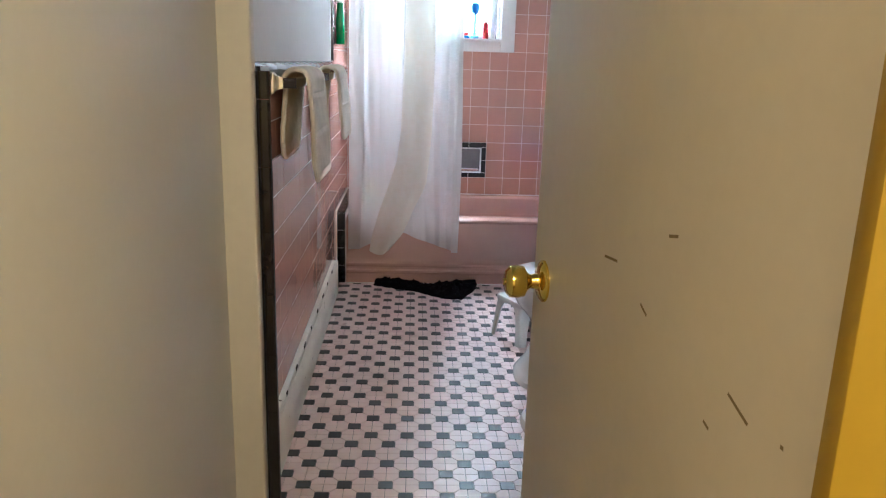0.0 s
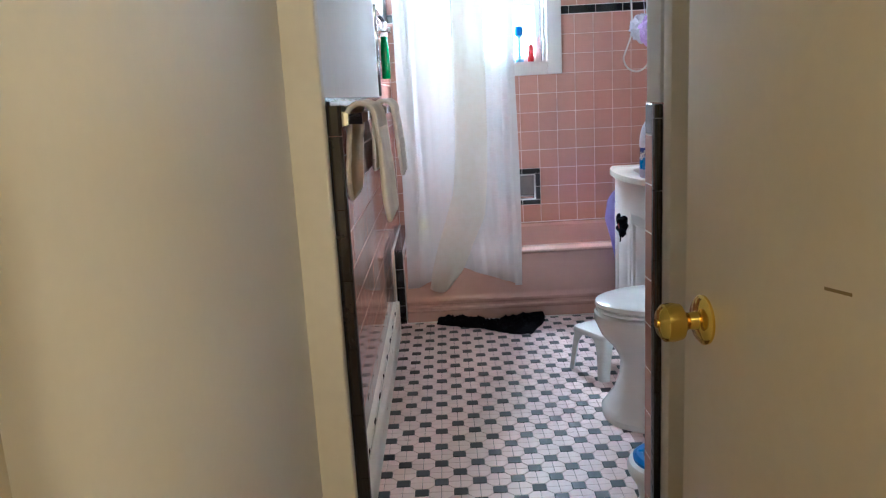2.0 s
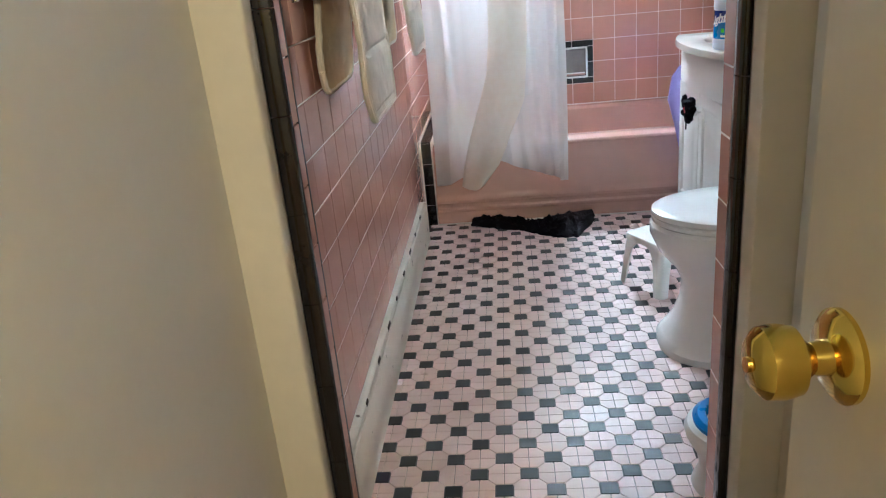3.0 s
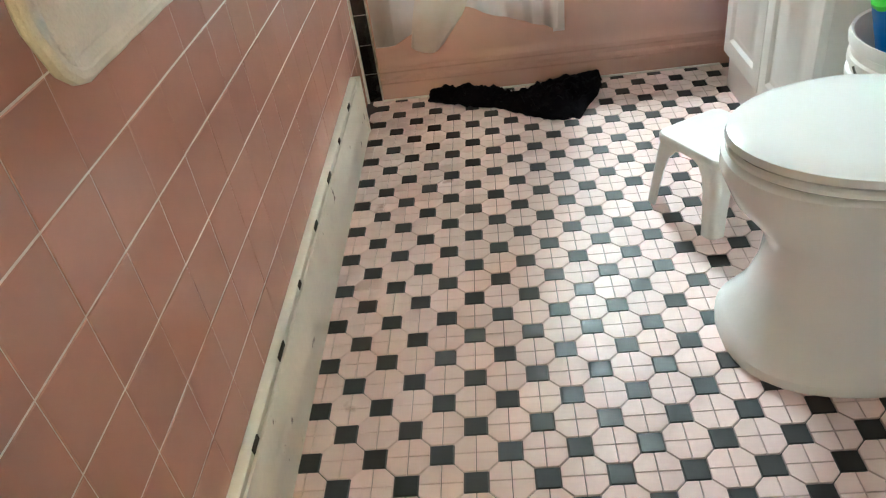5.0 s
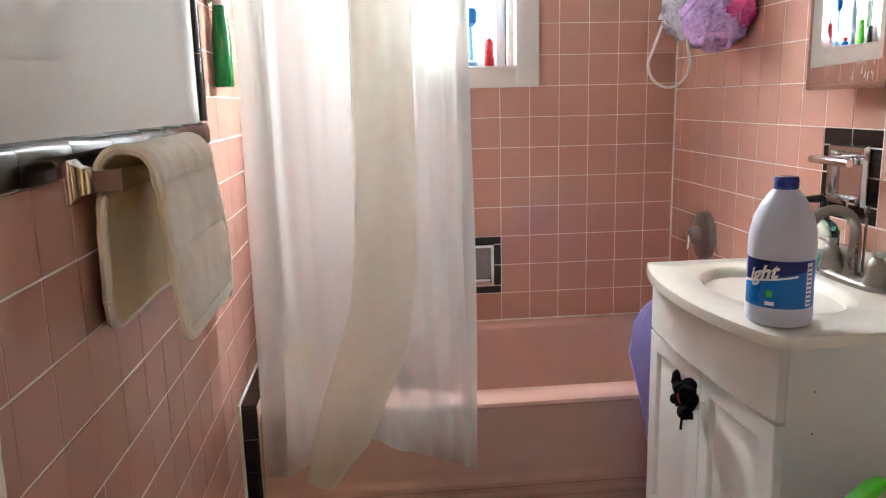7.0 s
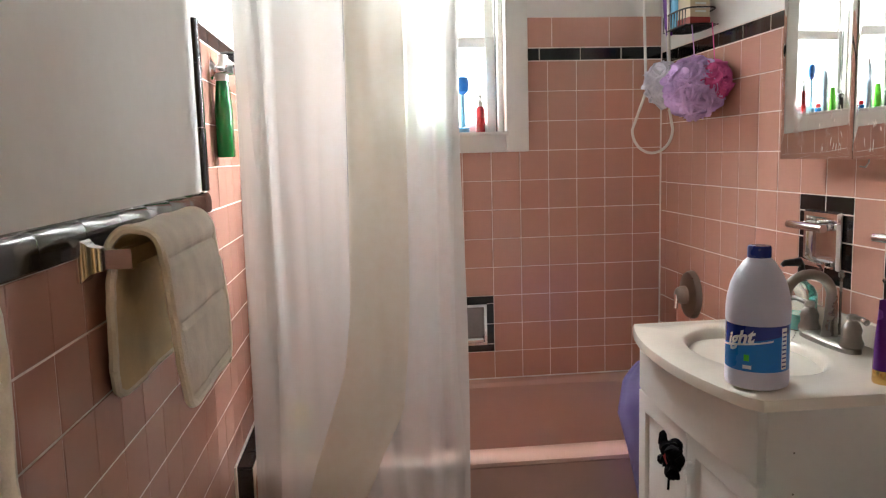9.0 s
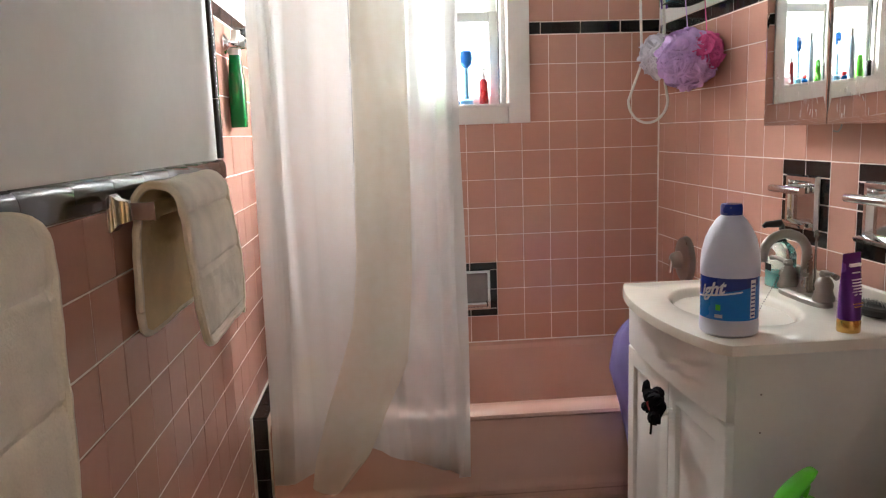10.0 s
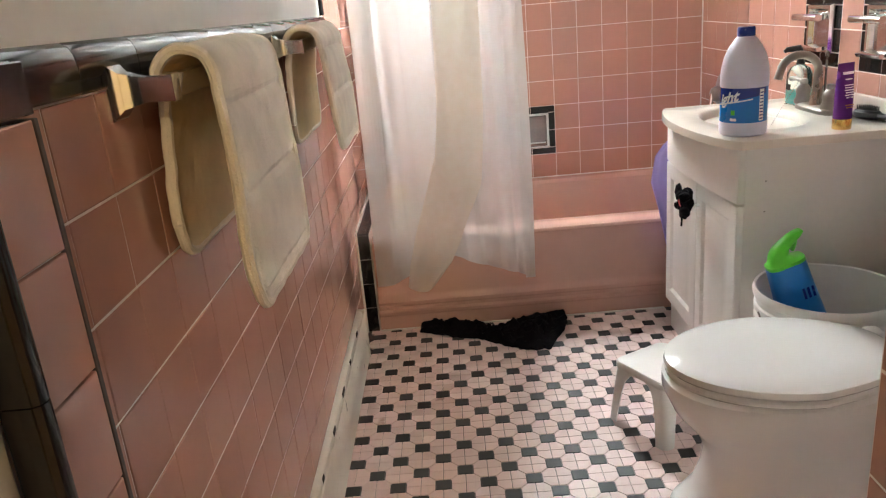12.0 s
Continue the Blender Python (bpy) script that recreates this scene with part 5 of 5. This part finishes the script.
def lay(parent, frame_m, u0, u1, v0, v1, mat=PINK, name="tile", gap=0.0026, gap_u=0.0026):
    """One tile between the joints u0..u1 and v0..v1 of a wall's own plane."""
    w, h = u1 - u0 - gap_u, v1 - v0 - gap
    if w < 0.006 or h < 0.006:
        return
    ob = new(name, tile_mesh(w, h, mat, name))
    ob.parent = parent
    ob.matrix_local = frame_m @ pose((u0 + u1) / 2, (v0 + v1) / 2, random.uniform(-0.0005, 0.0003), random.uniform(-0.12, 0.12), random.uniform(-0.12, 0.12), 0)


def lines(a, b, start, step):
    """Joints of a course between a and b on a grid through start."""
    k = math.ceil((a - start) / step - 1e-6)
    out = [a]
    while start + k * step < b - 1e-4:
        if start + k * step > a + 1e-4:
            out.append(start + k * step)
        k += 1
    return out + [b]


def field(parent, m, us, vs, skip=None, **kw):
    for a, b in zip(us, us[1:]):
        for c, d in zip(vs, vs[1:]):
            if not (skip and skip((a + b) / 2, (c + d) / 2)):
                lay(parent, m, a, b, c, d, **kw)


def plane(origin, u, v):
    u, v = Vector(u), Vector(v)
    w = u.cross(v)
    return Matrix.Translation(origin) @ Matrix((u, v, w)).transposed().to_4x4()


LEFT = plane((XL - 0.0075, 0, 0), (0, 1, 0), (0, 0, 1))
FAR = plane((0, YF + 0.0075, 0), (1, 0, 0), (0, 0, 1))
RIGHT = plane((XR + 0.0075, 0, 0), (0, -1, 0), (0, 0, 1))

zs = [0.17, 0.262, 0.367, 0.471, 0.573, 0.674, 0.778, 0.884, 0.990, 1.0965]
field(wall_left, LEFT, lines(2.038, 4.788, 2.88, P), zs, gap_u=0.0013, skip=lambda u, v: u > 4.05 and v < 0.36)
field(wall_left, LEFT, lines(3.935, 4.788, 2.88, P), lines(1.0975, 1.515, 1.0975, P))
field(wall_left, LEFT, [3.842, 3.95, 4.045], [0.0, 0.062, 0.17])
field(wall_left, LEFT, lines(3.90, 4.788, 3.90, 0.152), [1.517, 1.558], mat=BLACK, name="edge_tile")
zc = 0.468
ZROWS = lines(0.335, 1.5535, zc, P)
BORDER = (1.5545, 1.600)
in_window = lambda u, v: 0.003 < u < 0.641 and v > 1.225
in_niche = lambda u, v: 0.284 < u < 0.501 and 0.468 < v < 0.685
field(wall_far, FAR, [x for x in lines(XL, XR, XR, P) if not 0.0 < x < 0.003], ZROWS, skip=lambda u, v: in_window(u, v) or in_niche(u, v))
field(wall_far, FAR, lines(0.643, XR, XR, 0.155), BORDER, mat=BLACK, name="border_tile")
field(wall_far, FAR, lines(XL, 0.001, XL, 0.155), BORDER, mat=BLACK, name="border_tile")
field(wall_far, FAR, lines(0.643, XR, 0.735, 0.217), [1.601, 1.709])
field(wall_far, FAR, lines(XL, 0.001, XL, 0.217), [1.601, 1.709])
rows_r = lines(0.0, 1.531, 0.880, P)
BORDER_R = (1.532, 1.577)
holders = [(3.652, 3.869), (3.3265, 3.5435)]
field(wall_right, RIGHT, [-y for y in reversed(lines(3.0, 4.788, 3.869, P))], rows_r, skip=lambda u, v: (v > 1.21 and 3.35 < -u < 3.84) or (-u > 4.06 and v < 0.33) or (3.32 < -u < 3.87 and v < 0.70) or any(a < -u < b and 0.880 < v < 1.097 for a, b in holders))
field(wall_right, RIGHT, [-y for y in reversed(lines(2.045, 4.788, 4.795, 0.152))], BORDER_R, mat=BLACK, name="border_tile")
b = bmesh.new()
for y0_, y1_ in zip(lines(2.045, 3.0, 3.869, P), lines(2.045, 3.0, 3.869, P)[1:]):
    for z0_, z1_ in zip(rows_r, rows_r[1:]):
        if y1_ - y0_ > 0.01:
            box(XR, XR + 0.006, y0_ + 0.0013, y1_ - 0.0013, z0_ + 0.0013, z1_ - 0.0013, bm=b)
tagged(part("tile_field", b, PINK, wall_right), kind="stuff")


def cap_tiles(parent, name, a, b_, step, profile, along, at):
    """Rounded black edge tiles: the profile is drawn across, the row runs along y or z."""
    js = lines(a, b_, a, step)
    for s, e in zip(js, js[1:]):
        s, e = s + 0.0006, e - 0.0006
        if along == "y":
            lps = [[(x, y, z) for x, z in profile] for y in (s, s + 0.002, e - 0.002, e)]
        else:
            lps = [[(x, y, z) for x, y in profile] for z in (s, s + 0.002, e - 0.002, e)]
        for i in (0, -1):
            cx = sum(p[0] for p in lps[i]) / len(profile)
            cy = sum(p[1] for p in lps[i]) / len(profile)
            cz = sum(p[2] for p in lps[i]) / len(profile)
            lps[i] = [(p[0] + (cx - p[0]) * 0.012, p[1] + ((cy - p[1]) * 0.012 if along == "z" else 0), p[2] + ((cz - p[2]) * 0.012 if along == "y" else 0)) for p in lps[i]]
        part(name, loft(lps), BLACK, parent)


# the rounded black course on top of the left wall's tile
prof = [(XL - 0.001, 1.098), (XL + 0.005, 1.098), (XL + 0.008, 1.101), (XL + 0.009, 1.122), (XL + 0.0075, 1.135), (XL + 0.003, 1.144), (XL - 0.004, 1.148), (XL - 0.004, 1.110)]
cap_tiles(wall_left, "edge_tile", 2.038, 3.932, 0.152, prof, "y", 0)
# the upright black course where the shower tile rises above it
prof = [(XL - 0.006, 3.892), (XL + 0.003, 3.893), (XL + 0.007, 3.900), (XL + 0.007, 3.925), (XL + 0.003, 3.933), (XL - 0.006, 3.933)]
cap_tiles(wall_left, "edge_tile", 1.150, 1.558, 0.152, prof, "z", 0)
# the upright black edge at the entrance, and the proud half tiles beside it
prof = [(-0.318, 1.906), (-0.296, 1.906), (-0.290, 1.909), (-0.288, 1.915), (-0.290, 1.922), (-0.318, 1.925)]
setting("trim_entrance_bed", box(XL + 0.001, -0.3165, 1.926, 2.0325, 0.0, 1.090), GROUT, "mortar bed under the half tiles at the entrance")
setting("trim_entrance_joint", box(XL + 0.001, -0.3110, 2.0305, 2.0365, 0.0, 1.096, 0.001), FLOOR_GROUT, "dark open joint beside the half tiles")
HALFT = plane((-0.3185, 0, 0), (0, 1, 0), (0, 0, 1))
field(wall_left, HALFT, [1.927, 2.0300], zs)
field(wall_left, HALFT, [1.927, 2.0300], [0.0, 0.062, 0.17])
field(wall_left, HALFT, [1.927, 2.0360], [1.0975, 1.140], mat=BLACK, name="edge_tile")
part("edge_tile", box(XL, -0.3182, 1.928, 2.0355, 1.098, 1.1395, 0.003), BLACK, wall_left)
cap_tiles(wall_left, "edge_tile", 0.004, 1.130, 0.152, prof, "z", 0)
prof = [(0.374, 1.940), (0.368, 1.940), (0.360, 1.945), (0.358, 1.959), (0.361, 1.975), (0.3655, 1.985), (0.370, 1.985)]
cap_tiles(wall_end, "edge_tile", 0.004, 1.098, 0.152, prof, "z", 0)
END = plane((0.3735, 0, 0), (0, -1, 0), (0, 0, 1))
field(wall_end, END, [-2.045, -1.986], lines(0.0, 1.03, 1.03, P))
field(wall_end, END, [-2.045, -1.986], [1.031, 1.098], mat=BLACK, name="edge_tile")
# curb: black on its front and top
CF = plane((0, 4.0465, 0), (1, 0, 0), (0, 0, 1))
field(curb, CF, [XL, -0.303], lines(0.0, 0.38, 0.0, 0.0955), mat=BLACK, name="edge_tile")
CTOP = plane((0, 0, 0.3795), (1, 0, 0), (0, 1, 0))
field(curb, CTOP, [XL, -0.303], lines(4.04, 4.79, 4.04, 0.11), mat=BLACK, name="edge_tile")
NICHE_B = 0.030
for u0, u1, v0, v1 in ((0.284, 0.3925, 0.655, 0.685), (0.3925, 0.501, 0.655, 0.685), (0.284, 0.3925, 0.468, 0.498), (0.3925, 0.501, 0.468, 0.498), (0.284, 0.314, 0.498, 0.576), (0.284, 0.314, 0.576, 0.655), (0.471, 0.501, 0.498, 0.576), (0.471, 0.501, 0.576, 0.655)):
    lay(wall_far, FAR, u0, u1, v0, v1, mat=BLACK, name="border_tile")
for a, b_ in holders:
    m_ = (a + b_) / 2
    for y0_, y1_, v0, v1 in ((a, m_, 1.055, 1.097), (m_, b_, 1.055, 1.097), (a, m_, 0.880, 0.922), (m_, b_, 0.880, 0.922), (a, a + 0.042, 0.922, 0.988), (a, a + 0.042, 0.988, 1.055), (b_ - 0.042, b_, 0.922, 0.988), (b_ - 0.042, b_, 0.988, 1.055)):
        lay(wall_right, RIGHT, -y1_, -y0_, v0, v1, mat=BLACK, name="border_tile")

# ---- floor mosaic: pink octagons cut in four, black dots between ----
H, HALF = 0.0575, 0.0200
QM, turn = [], radians(-0.5)
GAPW = 0.0013


def prism(points, mat, name, t=0.005, edge=0.0008):
    b_ = bmesh.new()
    c = Vector((sum(p[0] for p in points) / len(points), sum(p[1] for p in points) / len(points)))
    rings = []
    for k, z in ((0.0, 0.0), (0.0, t - edge), (0.03, t)):
        rings.append([b_.verts.new((p[0] + (c.x - p[0]) * k, p[1] + (c.y - p[1]) * k, z)) for p in points])
    q = len(points)
    for r0, r1 in zip(rings, rings[1:]):
        for i in range(q):
            b_.faces.new((r0[i], r0[(i + 1) % q], r1[(i + 1) % q], r1[i]))
    b_.faces.new(rings[-1])
    return mesh_of(name, b_, mat, 20)


g, o = GAPW, H - HALF
base = [(g * 0.6, g * 0.6), (o - g, g * 0.6), (o - g, HALF - g * 0.4), (HALF - g * 0.4, o - g), (g * 0.6, o - g)]
for k in range(4):
    r = Matrix.Rotation(k * math.pi / 2, 2)
    QM.append(prism([tuple(r @ Vector(p)) for p in base], FLOOR_PINK, "pink_tile"))
d = HALF - g
DOT = prism([(-d, -d), (d, -d), (d, d), (-d, d)], FLOOR_BLACK, "black_tile")
rest_p, rest_b = [], []
floor_ob = bpy.data.objects["floor"]
count = {"pink": 0, "black": 0}
base_m = Matrix.Translation((0, 3.519, -0.004)) @ Matrix.Rotation(turn, 4, "Z")
for n_ in range(-30, 12):
    for m_ in range(-2, 32):
        x, y = -0.302 + m_ * H, n_ * H
        at = base_m @ Vector((x, y, 0))
        if not (XL + 0.005 < at.x < 1.16 and 1.96 < at.y < 4.05):
            continue
        near = 2.55 < at.y < 3.62 and at.x < 0.50
        if (m_ + n_) % 2 == 0:
            if near or (at.x < 0.62 and at.y > 3.0):
                ob = new("black_tile", DOT)
                ob.parent, ob.matrix_local = floor_ob, base_m @ pose(x, y, random.uniform(-0.0002, 0.0003), random.uniform(-0.3, 0.3), random.uniform(-0.3, 0.3), random.uniform(-1.2, 1.2))
            else:
                rest_b.append((DOT, base_m @ pose(x, y, 0)))
        else:
            for q in QM:
                if 2.80 < at.y < 3.30 and at.x < 0.42:
                    ob = new("pink_tile", q)
                    ob.parent, ob.matrix_local = floor_ob, base_m @ pose(x, y, random.uniform(-0.0002, 0.0002))
                else:
                    rest_p.append((q, base_m @ pose(x, y, random.uniform(-0.0002, 0.0002))))
for rest, mat, nm in ((rest_p, FLOOR_PINK, "pink_tile_field"), (rest_b, FLOOR_BLACK, "black_tile_field")):
    vs, fs = [], []
    for me, m_ in rest:
        k = len(vs)
        vs += [tuple(m_ @ v.co) for v in me.vertices]
        fs += [tuple(i + k for i in p.vertices) for p in me.polygons]
    me = bpy.data.meshes.new(nm)
    me.from_pydata(vs, [], fs)
    me.materials.append(mat)
    ob = new(nm, me)
    ob.parent = floor_ob
    tagged(ob, kind="stuff")
